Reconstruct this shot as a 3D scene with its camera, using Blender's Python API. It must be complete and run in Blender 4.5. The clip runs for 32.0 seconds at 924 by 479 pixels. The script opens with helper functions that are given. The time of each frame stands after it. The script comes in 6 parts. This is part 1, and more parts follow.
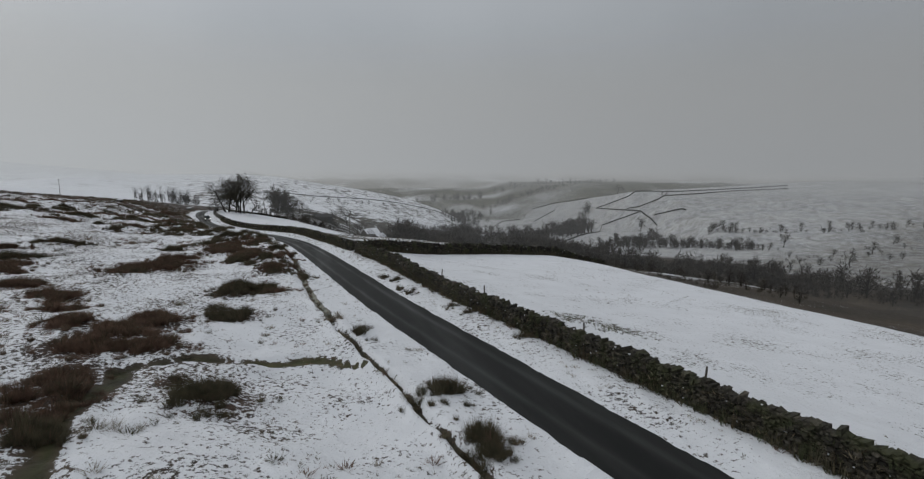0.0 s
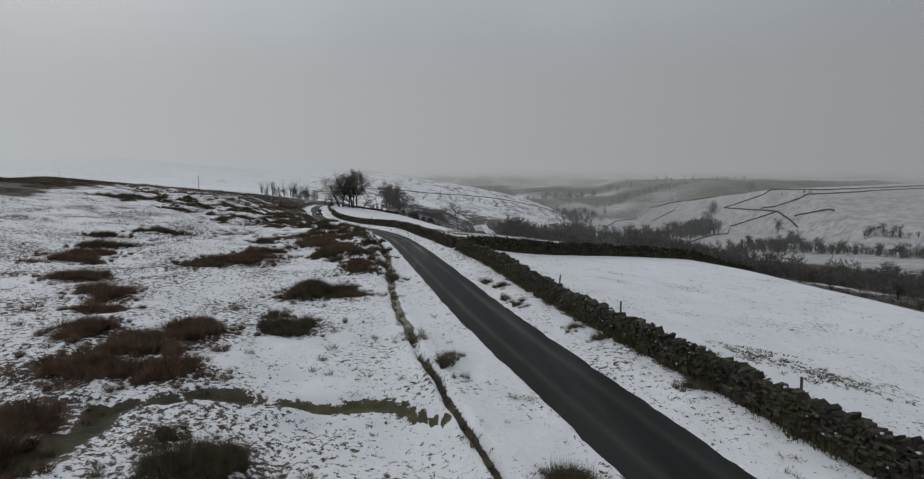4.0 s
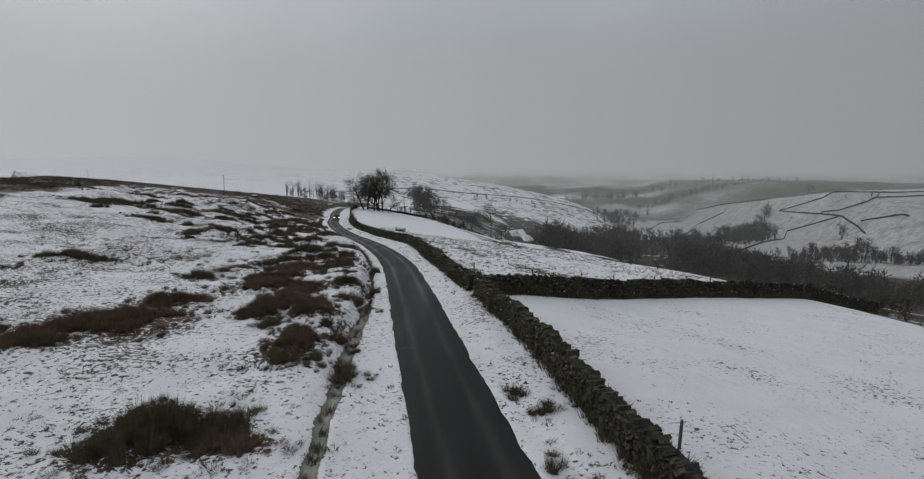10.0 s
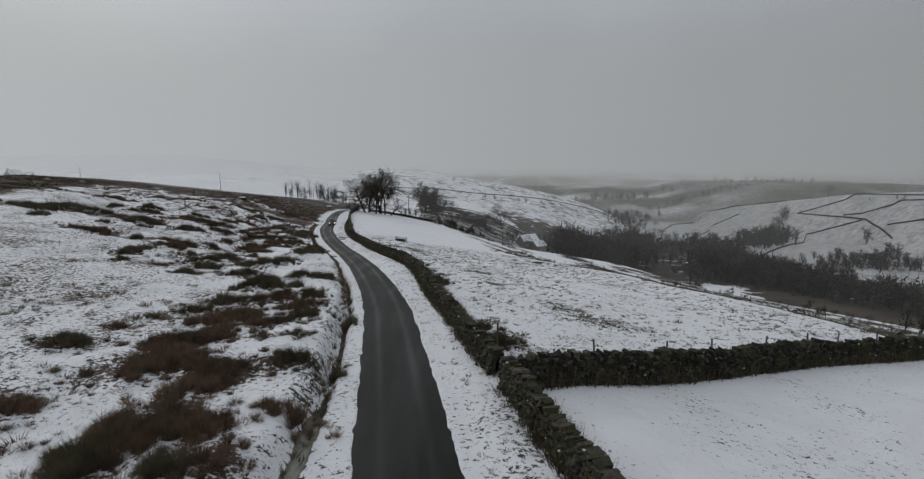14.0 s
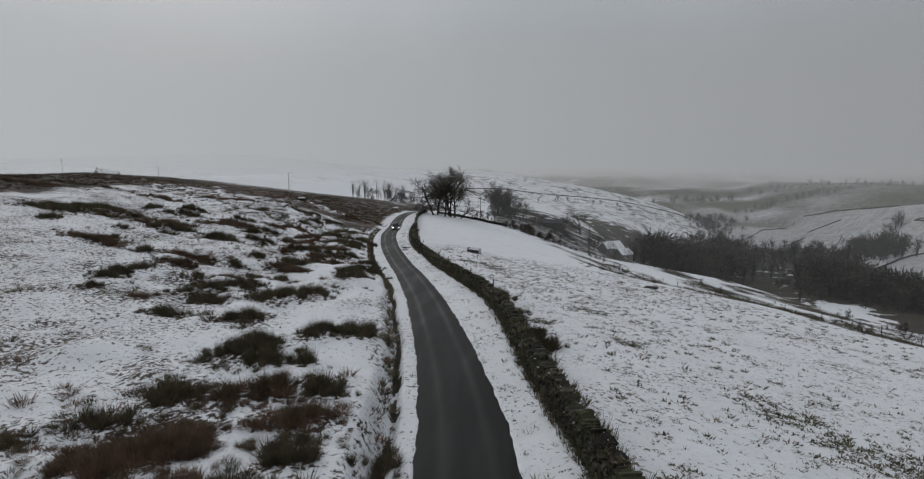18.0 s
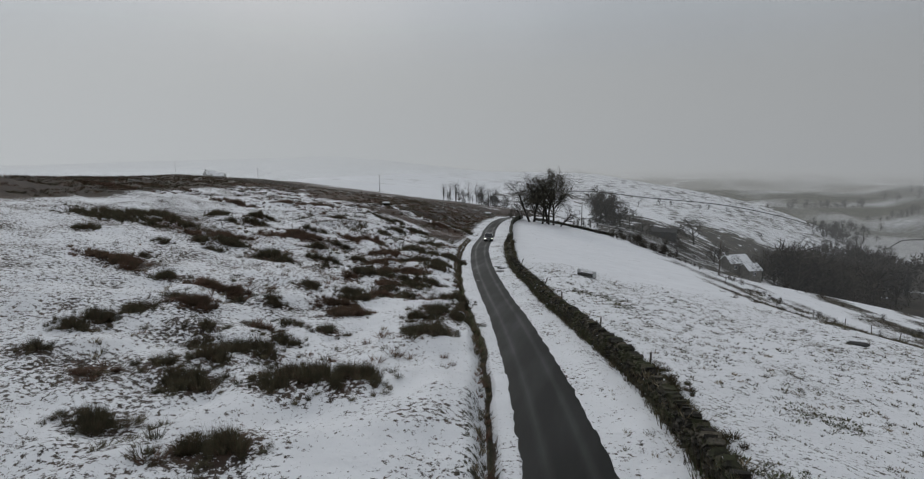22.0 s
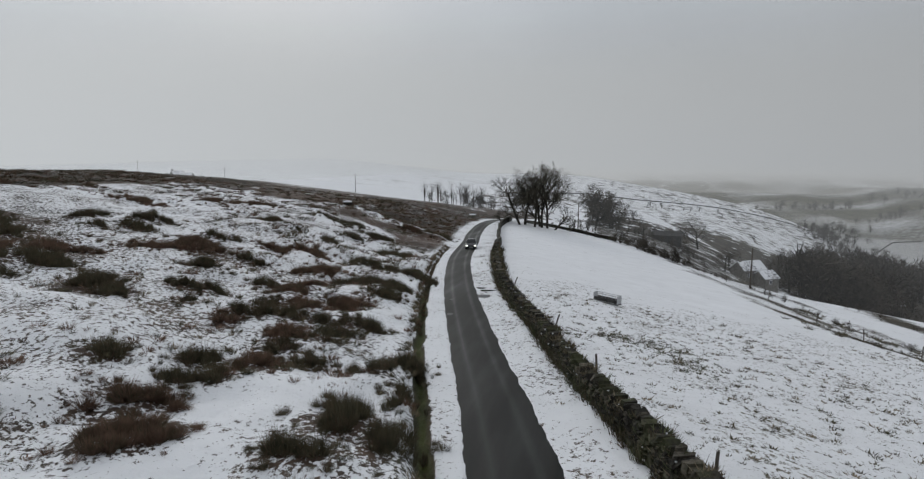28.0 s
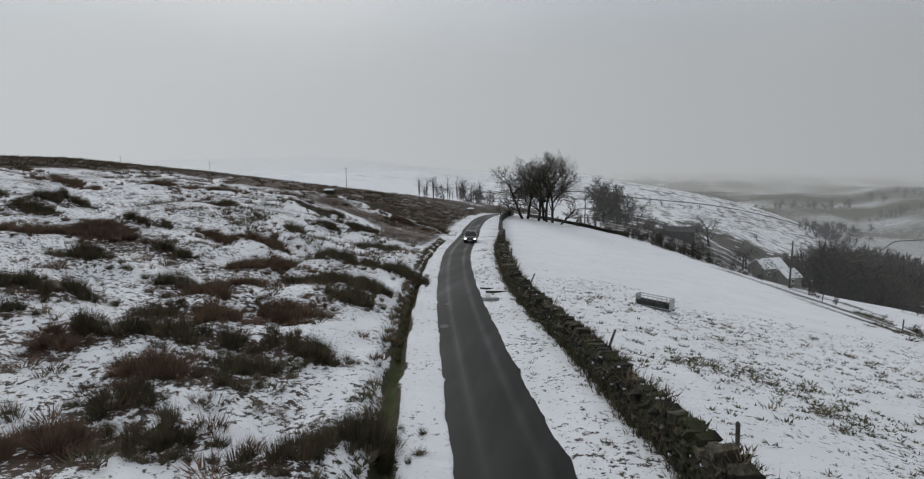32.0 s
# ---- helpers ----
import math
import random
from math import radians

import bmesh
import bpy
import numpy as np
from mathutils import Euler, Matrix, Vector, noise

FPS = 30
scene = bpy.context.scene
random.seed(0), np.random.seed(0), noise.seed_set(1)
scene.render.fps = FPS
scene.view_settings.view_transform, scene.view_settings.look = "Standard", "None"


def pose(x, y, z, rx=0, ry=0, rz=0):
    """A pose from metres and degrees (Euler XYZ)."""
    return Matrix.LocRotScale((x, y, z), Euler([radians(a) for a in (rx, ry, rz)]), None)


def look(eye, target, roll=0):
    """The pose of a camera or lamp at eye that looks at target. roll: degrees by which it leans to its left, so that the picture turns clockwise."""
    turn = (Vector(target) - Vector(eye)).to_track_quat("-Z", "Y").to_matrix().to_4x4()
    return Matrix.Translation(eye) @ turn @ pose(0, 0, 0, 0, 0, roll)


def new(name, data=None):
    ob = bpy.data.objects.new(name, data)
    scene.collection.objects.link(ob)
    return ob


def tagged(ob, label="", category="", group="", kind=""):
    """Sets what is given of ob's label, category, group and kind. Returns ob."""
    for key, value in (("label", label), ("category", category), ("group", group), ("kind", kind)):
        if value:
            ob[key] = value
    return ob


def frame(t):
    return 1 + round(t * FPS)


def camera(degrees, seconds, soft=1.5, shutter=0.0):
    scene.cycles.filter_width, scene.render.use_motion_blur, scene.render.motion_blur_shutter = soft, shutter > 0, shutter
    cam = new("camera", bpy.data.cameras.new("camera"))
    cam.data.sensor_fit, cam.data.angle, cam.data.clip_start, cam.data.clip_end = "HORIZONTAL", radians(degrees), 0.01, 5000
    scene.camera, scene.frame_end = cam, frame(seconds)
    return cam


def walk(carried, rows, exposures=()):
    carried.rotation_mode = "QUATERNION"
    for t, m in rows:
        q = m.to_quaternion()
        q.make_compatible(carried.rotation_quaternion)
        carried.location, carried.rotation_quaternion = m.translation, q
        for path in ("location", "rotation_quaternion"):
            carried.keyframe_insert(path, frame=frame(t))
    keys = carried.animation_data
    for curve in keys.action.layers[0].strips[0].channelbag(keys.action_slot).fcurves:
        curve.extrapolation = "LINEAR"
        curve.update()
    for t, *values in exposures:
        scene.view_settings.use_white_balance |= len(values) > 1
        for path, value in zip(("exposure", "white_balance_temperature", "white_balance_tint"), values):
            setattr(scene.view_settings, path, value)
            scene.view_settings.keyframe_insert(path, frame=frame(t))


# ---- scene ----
EXPOSURES = [(0, 0.03), (3.5, 0.03), (6, -0.02), (13, 0.0), (19, -0.04), (22, 0.02), (26, 0.2), (32, 0.25)]
cam = camera(80.24, 32.0, soft=1.2)
# seconds, place in metres, heading, tilt and lean in degrees
PATH = [
    (0, -0.00, 0.00, 12.00, -19.76, -7.97, 0.13),
    (0.5, 0.29, 1.12, 11.34, -19.67, -8.03, 0.09),
    (1, 0.61, 2.36, 11.03, -19.24, -8.05, -0.02),
    (1.5, 0.93, 3.44, 10.95, -19.02, -8.04, -0.08),
    (2, 1.26, 4.53, 10.86, -18.54, -8.14, -0.16),
    (2.5, 1.62, 5.72, 10.75, -17.00, -8.14, -0.10),
    (3, 1.99, 7.14, 10.61, -12.64, -8.14, -0.16),
    (3.5, 2.33, 8.61, 10.49, -9.77, -8.15, -0.21),
    (5.5, 3.46, 14.67, 10.37, -6.78, -8.17, -0.23),
    (6, 3.83, 16.27, 10.37, -6.53, -8.18, -0.18),
    (6.5, 4.19, 17.96, 10.39, -5.89, -8.15, -0.21),
    (7, 4.58, 19.68, 10.43, -5.40, -8.17, -0.21),
    (7.5, 4.95, 21.42, 10.46, -5.05, -8.20, -0.15),
    (8, 5.32, 23.17, 10.45, -4.86, -8.20, -0.12),
    (8.5, 5.72, 24.97, 10.45, -4.77, -8.19, -0.12),
    (9, 6.10, 26.80, 10.48, -4.67, -8.26, -0.06),
    (9.5, 6.43, 28.64, 10.48, -4.43, -8.23, -0.08),
    (10, 6.74, 30.52, 10.48, -4.28, -8.23, -0.11),
    (10.5, 7.03, 32.44, 10.44, -4.18, -8.22, -0.17),
    (11, 7.31, 34.23, 10.45, -4.12, -8.24, -0.12),
    (11.5, 7.46, 36.12, 10.48, -4.07, -8.25, -0.07),
    (12, 7.56, 38.14, 10.54, -3.93, -8.27, -0.02),
    (12.5, 7.59, 40.19, 10.59, -3.84, -8.31, 0.07),
    (13, 7.56, 42.32, 10.65, -3.84, -8.36, 0.12),
    (13.5, 7.53, 44.52, 10.66, -3.82, -8.34, 0.13),
    (15.5, 7.01, 54.50, 10.14, -0.37, -8.30, 0.11),
    (16, 6.88, 56.80, 10.06, 1.11, -8.28, 0.07),
    (16.5, 6.62, 59.11, 9.96, 2.32, -8.26, 0.07),
    (17, 6.32, 61.41, 9.86, 3.04, -8.28, 0.08),
    (17.5, 6.00, 63.65, 9.77, 3.39, -8.30, 0.13),
    (18, 5.71, 65.85, 9.69, 3.67, -8.28, 0.17),
    (18.5, 5.37, 67.97, 9.63, 3.80, -8.23, 0.22),
    (19, 5.06, 70.03, 9.61, 3.89, -8.22, 0.21),
    (19.5, 4.82, 72.10, 9.63, 3.96, -8.24, 0.19),
    (20, 4.46, 74.21, 9.63, 4.29, -8.30, 0.13),
    (20.5, 3.99, 76.38, 9.55, 8.37, -8.31, 0.05),
    (21, 3.47, 78.53, 9.49, 12.00, -8.19, -0.01),
    (21.5, 2.89, 80.60, 9.47, 12.93, -8.18, -0.02),
    (22, 2.22, 82.56, 9.46, 13.21, -8.11, 0.02),
    (22.5, 1.60, 84.52, 9.49, 13.21, -8.06, 0.04),
    (23, 1.12, 86.46, 9.52, 12.83, -7.95, 0.02),
    (23.5, 0.86, 88.44, 9.58, 12.73, -7.94, 0.06),
    (24, 0.73, 90.50, 9.67, 12.65, -7.98, -0.03),
    (24.5, 0.69, 92.48, 9.76, 12.60, -8.00, -0.06),
    (25, 0.64, 94.31, 9.82, 12.50, -8.00, -0.06),
    (25.5, 0.47, 95.99, 9.81, 12.39, -7.98, -0.07),
    (26, 0.22, 97.54, 9.61, 12.31, -8.01, -0.02),
    (26.5, 0.05, 99.14, 9.25, 12.21, -8.05, 0.04),
    (28.5, -1.41, 105.46, 6.30, 11.80, -7.75, 0.05),
    (29, -1.84, 107.07, 5.59, 11.81, -7.81, 0.12),
    (29.5, -2.16, 108.66, 4.92, 11.72, -7.83, 0.18),
    (30, -2.36, 110.27, 4.48, 11.67, -7.85, 0.16),
    (30.5, -2.62, 111.83, 4.34, 11.66, -7.82, 0.09),
    (31, -3.00, 113.31, 4.31, 11.55, -7.83, 0.07),
    (31.5, -3.35, 114.74, 4.27, 11.53, -7.80, 0.02),
    (32, -3.68, 116.00, 4.29, 11.48, -7.79, 0.03),
]
walk(cam, [(t, pose(x, y, z, 90 + tilt, 0, turn) @ pose(0, 0, 0, 0, 0, lean)) for t, x, y, z, turn, tilt, lean in PATH], EXPOSURES)

# ---- light ----
world = bpy.data.worlds.new("overcast_sky")
scene.world = world
world.use_nodes = True
wn, wl = world.node_tree.nodes, world.node_tree.links
wn.clear()
w_out, w_bg = wn.new("ShaderNodeOutputWorld"), wn.new("ShaderNodeBackground")
w_co, w_sep, w_ramp = wn.new("ShaderNodeTexCoord"), wn.new("ShaderNodeSeparateXYZ"), wn.new("ShaderNodeValToRGB")
w_noise, w_mix, w_sky, w_add = wn.new("ShaderNodeTexNoise"), wn.new("ShaderNodeMix"), wn.new("ShaderNodeTexSky"), wn.new("ShaderNodeMix")
wl.new(w_co.outputs["Generated"], w_sep.inputs[0])
wl.new(w_sep.outputs["Z"], w_ramp.inputs[0])
# an overcast sky: dim near the horizon, about three times as bright overhead
stops = w_ramp.color_ramp.elements
stops[0].position, stops[0].color = 0.0, (0.395, 0.415, 0.432, 1)
stops[1].position, stops[1].color = 1.0, (0.70, 0.73, 0.77, 1)
for p, c in ((0.07, (0.355, 0.378, 0.402, 1)), (0.22, (0.415, 0.44, 0.468, 1)), (0.5, (0.56, 0.59, 0.63, 1))):
    stops.new(p).color = c
w_noise.inputs["Scale"].default_value, w_noise.inputs["Detail"].default_value = 2.2, 3
wl.new(w_co.outputs["Generated"], w_noise.inputs["Vector"])
w_mix.data_type, w_mix.blend_type = "RGBA", "SOFT_LIGHT"
w_mix.inputs[0].default_value = 0.22
w_side, w_tone = wn.new("ShaderNodeMapRange"), wn.new("ShaderNodeMix")
for k, v in (("From Min", -1.0), ("From Max", 1.0), ("To Min", 1.16), ("To Max", 0.60)):
    w_side.inputs[k].default_value = v
wl.new(w_sep.outputs["X"], w_side.inputs["Value"])
w_tone.data_type, w_tone.blend_type = "RGBA", "MULTIPLY"
w_tone.inputs[0].default_value = 1.0
wl.new(w_ramp.outputs[0], w_tone.inputs[6])
wl.new(w_side.outputs[0], w_tone.inputs[7])
wl.new(w_tone.outputs[2], w_mix.inputs[6])
wl.new(w_noise.outputs["Fac"], w_mix.inputs[7])
w_sky.sky_type, w_sky.sun_disc = "NISHITA", False
w_sky.sun_elevation, w_sky.sun_rotation = radians(22), radians(-31)
w_add.data_type, w_add.blend_type = "RGBA", "ADD"
w_add.inputs[0].default_value = 0.003
wl.new(w_mix.outputs[2], w_add.inputs[6])
wl.new(w_sky.outputs[0], w_add.inputs[7])
wl.new(w_add.outputs[2], w_bg.inputs["Color"])
w_bg.inputs["Strength"].default_value = 1.0
wl.new(w_bg.outputs[0], w_out.inputs[0])
sun = new("sun", bpy.data.lights.new("sun", "SUN"))
sun.data.energy, sun.data.angle, sun.data.color = 0.65, radians(16), (1.0, 0.97, 0.92)
sun.matrix_world = look((-60, 160, 46), (0, 60, 0))

# ---- materials ----
def material(name, rough_value=0.9):
    m = bpy.data.materials.new(name)
    m.use_nodes = True
    n = m.node_tree.nodes["Principled BSDF"]
    n.inputs["Roughness"].default_value = rough_value
    n.inputs["Specular IOR Level"].default_value = 0.25
    return m, m.node_tree.nodes, m.node_tree.links, n


def noise_node(nodes, links, size, detail=4, stretch=None, rough_=0.55):
    """Noise by world place, with features of that size in metres."""
    geo, tex = nodes.new("ShaderNodeNewGeometry"), nodes.new("ShaderNodeTexNoise")
    tex.inputs["Scale"].default_value, tex.inputs["Detail"].default_value = 1 / size, detail
    tex.inputs["Roughness"].default_value = rough_
    if stretch:
        mul = nodes.new("ShaderNodeVectorMath")
        mul.operation = "MULTIPLY"
        mul.inputs[1].default_value = stretch
        links.new(geo.outputs["Position"], mul.inputs[0])
        links.new(mul.outputs[0], tex.inputs["Vector"])
    else:
        links.new(geo.outputs["Position"], tex.inputs["Vector"])
    return tex.outputs["Fac"]


def ramp_node(nodes, links, value, stops):
    r = nodes.new("ShaderNodeValToRGB")
    e = r.color_ramp.elements
    e[0].position, e[0].color = stops[0][0], (*stops[0][1], 1)
    e[1].position, e[1].color = stops[-1][0], (*stops[-1][1], 1)
    for p, c in stops[1:-1]:
        e.new(p).color = (*c, 1)
    links.new(value, r.inputs[0])
    return r.outputs[0]


def mix_node(nodes, links, fac, a, b, blend="MIX"):
    m = nodes.new("ShaderNodeMix")
    m.data_type, m.blend_type = "RGBA", blend
    for socket, v in ((m.inputs[0], fac), (m.inputs[6], a), (m.inputs[7], b)):
        if isinstance(v, (int, float)):
            socket.default_value = v
        elif isinstance(v, tuple):
            socket.default_value = (*v, 1)
        else:
            links.new(v, socket)
    return m.outputs[2]


def maths(nodes, links, op, a, b):
    m = nodes.new("ShaderNodeMath")
    m.operation, m.use_clamp = op, op != "FRACT"
    for socket, v in zip(m.inputs, (a, b)):
        if isinstance(v, (int, float)):
            socket.default_value = v
        else:
            links.new(v, socket)
    return m.outputs[0]


def bump(nodes, links, shader, height, strength, distance):
    b = nodes.new("ShaderNodeBump")
    b.inputs["Strength"].default_value, b.inputs["Distance"].default_value = strength, distance
    links.new(height, b.inputs["Height"])
    links.new(b.outputs[0], shader.inputs["Normal"])


SNOW, SNOW_DULL = (0.78, 0.795, 0.82), (0.62, 0.63, 0.65)


def snow_over(name, plants, plants_dark, fleck, cover, patch, grey=0.5):
    """Thin snow through which plants show: flecks of one size in metres, thicker in patches. cover: how much of them shows."""
    m, nodes, links, shader = material(name, 0.85)
    fine = noise_node(nodes, links, fleck, 5, None, 0.7)
    wide = noise_node(nodes, links, patch, 3)
    both = maths(nodes, links, "ADD", fine, maths(nodes, links, "MULTIPLY", maths(nodes, links, "SUBTRACT", wide, 0.32), 0.5))
    shown = ramp_node(nodes, links, both, ((0.80 - cover, (0, 0, 0)), (0.93 - cover, (1, 1, 1))))
    snow = mix_node(nodes, links, noise_node(nodes, links, 2.5, 5), SNOW, SNOW_DULL)
    plant = mix_node(nodes, links, noise_node(nodes, links, 0.9, 3), plants, plants_dark)
    links.new(mix_node(nodes, links, shown, snow, plant), shader.inputs["Base Color"])
    bump(nodes, links, shader, both, 0.6, 0.12)
    return m


def plain(name, a, b, size, rough_value=0.9, relief=0.0, random_tint=0.0):
    m, nodes, links, shader = material(name, rough_value)
    n = noise_node(nodes, links, size, 6)
    col = ramp_node(nodes, links, n, ((0.32, a), (0.68, b)))
    if random_tint:
        info = nodes.new("ShaderNodeObjectInfo")
        geo = nodes.new("ShaderNodeNewGeometry")
        r = maths(nodes, links, "ADD", info.outputs["Random"], geo.outputs["Random Per Island"])
        r = ramp_node(nodes, links, maths(nodes, links, "MULTIPLY", r, 0.5), ((0.1, (1 - random_tint,) * 3), (0.9, (1 + random_tint,) * 3)))
        col = mix_node(nodes, links, 1.0, col, r, "MULTIPLY")
    links.new(col, shader.inputs["Base Color"])
    if relief:
        bump(nodes, links, shader, n, 0.7, relief)
    return m


def ground_material():
    """Snow over plants; how much of them shows, how coarsely and in what colour is laid on the land itself."""
    m, nodes, links, shader = material("snow_on_grassland", 0.85)
    cover, coarse, plants = (nodes.new("ShaderNodeAttribute") for _ in range(3))
    cover.attribute_name, coarse.attribute_name, plants.attribute_name = "cover", "coarse", "plants"
    tiny, near, far = noise_node(nodes, links, 0.07, 3), noise_node(nodes, links, 0.24, 5, None, 0.72), noise_node(nodes, links, 9.0, 6, None, 0.62)
    fine = mix_node(nodes, links, coarse.outputs["Fac"], mix_node(nodes, links, 0.18, near, tiny), far)
    wide = mix_node(nodes, links, coarse.outputs["Fac"], noise_node(nodes, links, 4.5, 3), noise_node(nodes, links, 34.0, 4))
    both = maths(nodes, links, "ADD", fine, maths(nodes, links, "MULTIPLY", maths(nodes, links, "SUBTRACT", wide, 0.32), 0.36))
    over = nodes.new("ShaderNodeMapRange")
    over.interpolation_type = "SMOOTHSTEP"
    for k, v in (("From Min", 0.81), ("From Max", 0.865)):
        over.inputs[k].default_value = v
    links.new(maths(nodes, links, "ADD", both, cover.outputs["Fac"]), over.inputs["Value"])
    soft = nodes.new("ShaderNodeAttribute")                  # far fields: an even mixture instead of flecks
    soft.attribute_name = "even"
    wider = maths(nodes, links, "MULTIPLY", soft.outputs["Fac"], 0.25)
    links.new(maths(nodes, links, "SUBTRACT", 0.81, wider), over.inputs["From Min"])
    links.new(maths(nodes, links, "ADD", 0.865, wider), over.inputs["From Max"])
    for node in nodes:
        if node.type == "MATH" and node.operation == "ADD":
            node.use_clamp = False
    snow = mix_node(nodes, links, noise_node(nodes, links, 2.5, 5), SNOW, SNOW_DULL)
    shade = ramp_node(nodes, links, noise_node(nodes, links, 0.8, 4), ((0.3, (0.5, 0.5, 0.5)), (0.7, (1.15, 1.12, 1.08))))
    plant = mix_node(nodes, links, 1.0, plants.outputs["Color"], shade, "MULTIPLY")
    plant = mix_node(nodes, links, 1.0, plant, ramp_node(nodes, links, noise_node(nodes, links, 16.0, 5), ((0.35, (0.6, 0.6, 0.6)), (0.65, (1.3, 1.25, 1.2)))), "MULTIPLY")
    links.new(mix_node(nodes, links, over.outputs[0], snow, plant), shader.inputs["Base Color"])
    lumps = maths(nodes, links, "ADD", maths(nodes, links, "MULTIPLY", both, 0.45), maths(nodes, links, "MULTIPLY", noise_node(nodes, links, 0.7, 4), 0.8))
    near_by = nodes.new("ShaderNodeAttribute")
    near_by.attribute_name = "relief"
    bump(nodes, links, shader, maths(nodes, links, "MULTIPLY", lumps, near_by.outputs["Fac"]), 0.9, 0.26)
    return m


M_GROUND = ground_material()
def stone_material():
    """Dark gritstone with moss and pale lichen in patches, a different tone on every stone."""
    m, nodes, links, shader = material("dark_gritstone", 0.85)
    info, geo = nodes.new("ShaderNodeObjectInfo"), nodes.new("ShaderNodeNewGeometry")
    grain = noise_node(nodes, links, 0.12, 6)
    col = ramp_node(nodes, links, grain, ((0.32, (0.022, 0.019, 0.014)), (0.68, (0.078, 0.070, 0.055))))
    one = maths(nodes, links, "FRACT", maths(nodes, links, "ADD", info.outputs["Random"], geo.outputs["Random Per Island"]), 0)
    col = mix_node(nodes, links, 1.0, col, ramp_node(nodes, links, one, ((0.0, (0.35, 0.35, 0.35)), (0.85, (1.15, 1.15, 1.15)), (1.0, (1.8, 1.75, 1.65)))), "MULTIPLY")
    moss = ramp_node(nodes, links, noise_node(nodes, links, 1.1, 5), ((0.48, (0, 0, 0)), (0.62, (0.8, 0.8, 0.8))))
    col = mix_node(nodes, links, moss, col, mix_node(nodes, links, grain, (0.02, 0.023, 0.010), (0.062, 0.066, 0.028)))
    links.new(col, shader.inputs["Base Color"])
    bump(nodes, links, shader, grain, 0.7, 0.02)
    return m


M_STONE = stone_material()
M_CORE = plain("wall_core", (0.02, 0.019, 0.015), (0.045, 0.042, 0.032), 0.3, 0.95)
M_POST = plain("weathered_wood", (0.05, 0.043, 0.035), (0.12, 0.105, 0.09), 0.1, 0.85)
M_BARK = plain("wet_bark", (0.018, 0.016, 0.013), (0.045, 0.040, 0.033), 0.6, 0.9)
M_TWIG = plain("bare_twigs", (0.042, 0.038, 0.029), (0.095, 0.084, 0.064), 1.5, 0.9)
M_RUSH = plain("dark_rushes", (0.050, 0.047, 0.029), (0.138, 0.118, 0.072), 0.35, 0.8, 0, 0.4)
M_BROWN = plain("brown_heather", (0.088, 0.055, 0.040), (0.22, 0.140, 0.098), 0.4, 0.85, 0, 0.4)
M_BRACKEN = plain("dead_bracken", (0.04, 0.032, 0.020), (0.105, 0.082, 0.05), 0.3, 0.9, 0, 0.4)
M_STRAW = plain("pale_dead_grass", (0.12, 0.10, 0.065), (0.26, 0.21, 0.14), 0.3, 0.85, 0, 0.3)
M_GREEN = plain("green_grass", (0.04, 0.048, 0.024), (0.095, 0.105, 0.05), 0.3, 0.85, 0, 0.3)


M_SNOWCAP = snow_over("snow_cap", (0.2, 0.19, 0.17), (0.12, 0.12, 0.11), 0.3, 0.12, 2.0)


def road_material():
    m, nodes, links, shader = material("wet_asphalt", 0.4)
    across = nodes.new("ShaderNodeAttribute")
    across.attribute_name = "tracks"
    grain = noise_node(nodes, links, 0.03, 3)
    wear = noise_node(nodes, links, 1.6, 5, (1.0, 0.12, 1.0))
    worn = maths(nodes, links, "ADD", maths(nodes, links, "MULTIPLY", wear, 0.75), maths(nodes, links, "MULTIPLY", across.outputs["Fac"], 0.30))
    col = ramp_node(nodes, links, worn, ((0.25, (0.008, 0.0088, 0.0078)), (0.75, (0.026, 0.027, 0.025))))
    col = mix_node(nodes, links, 0.35, col, ramp_node(nodes, links, grain, ((0.3, (0.4, 0.4, 0.4)), (0.7, (1, 1, 1)))), "MULTIPLY")
    links.new(col, shader.inputs["Base Color"])
    links.new(ramp_node(nodes, links, worn, ((0.35, (0.62, 0.62, 0.62)), (0.85, (0.22, 0.22, 0.22)))), shader.inputs["Roughness"])
    shader.inputs["Specular IOR Level"].default_value = 0.13
    bump(nodes, links, shader, grain, 0.35, 0.006)
    return m


M_ROAD = road_material()


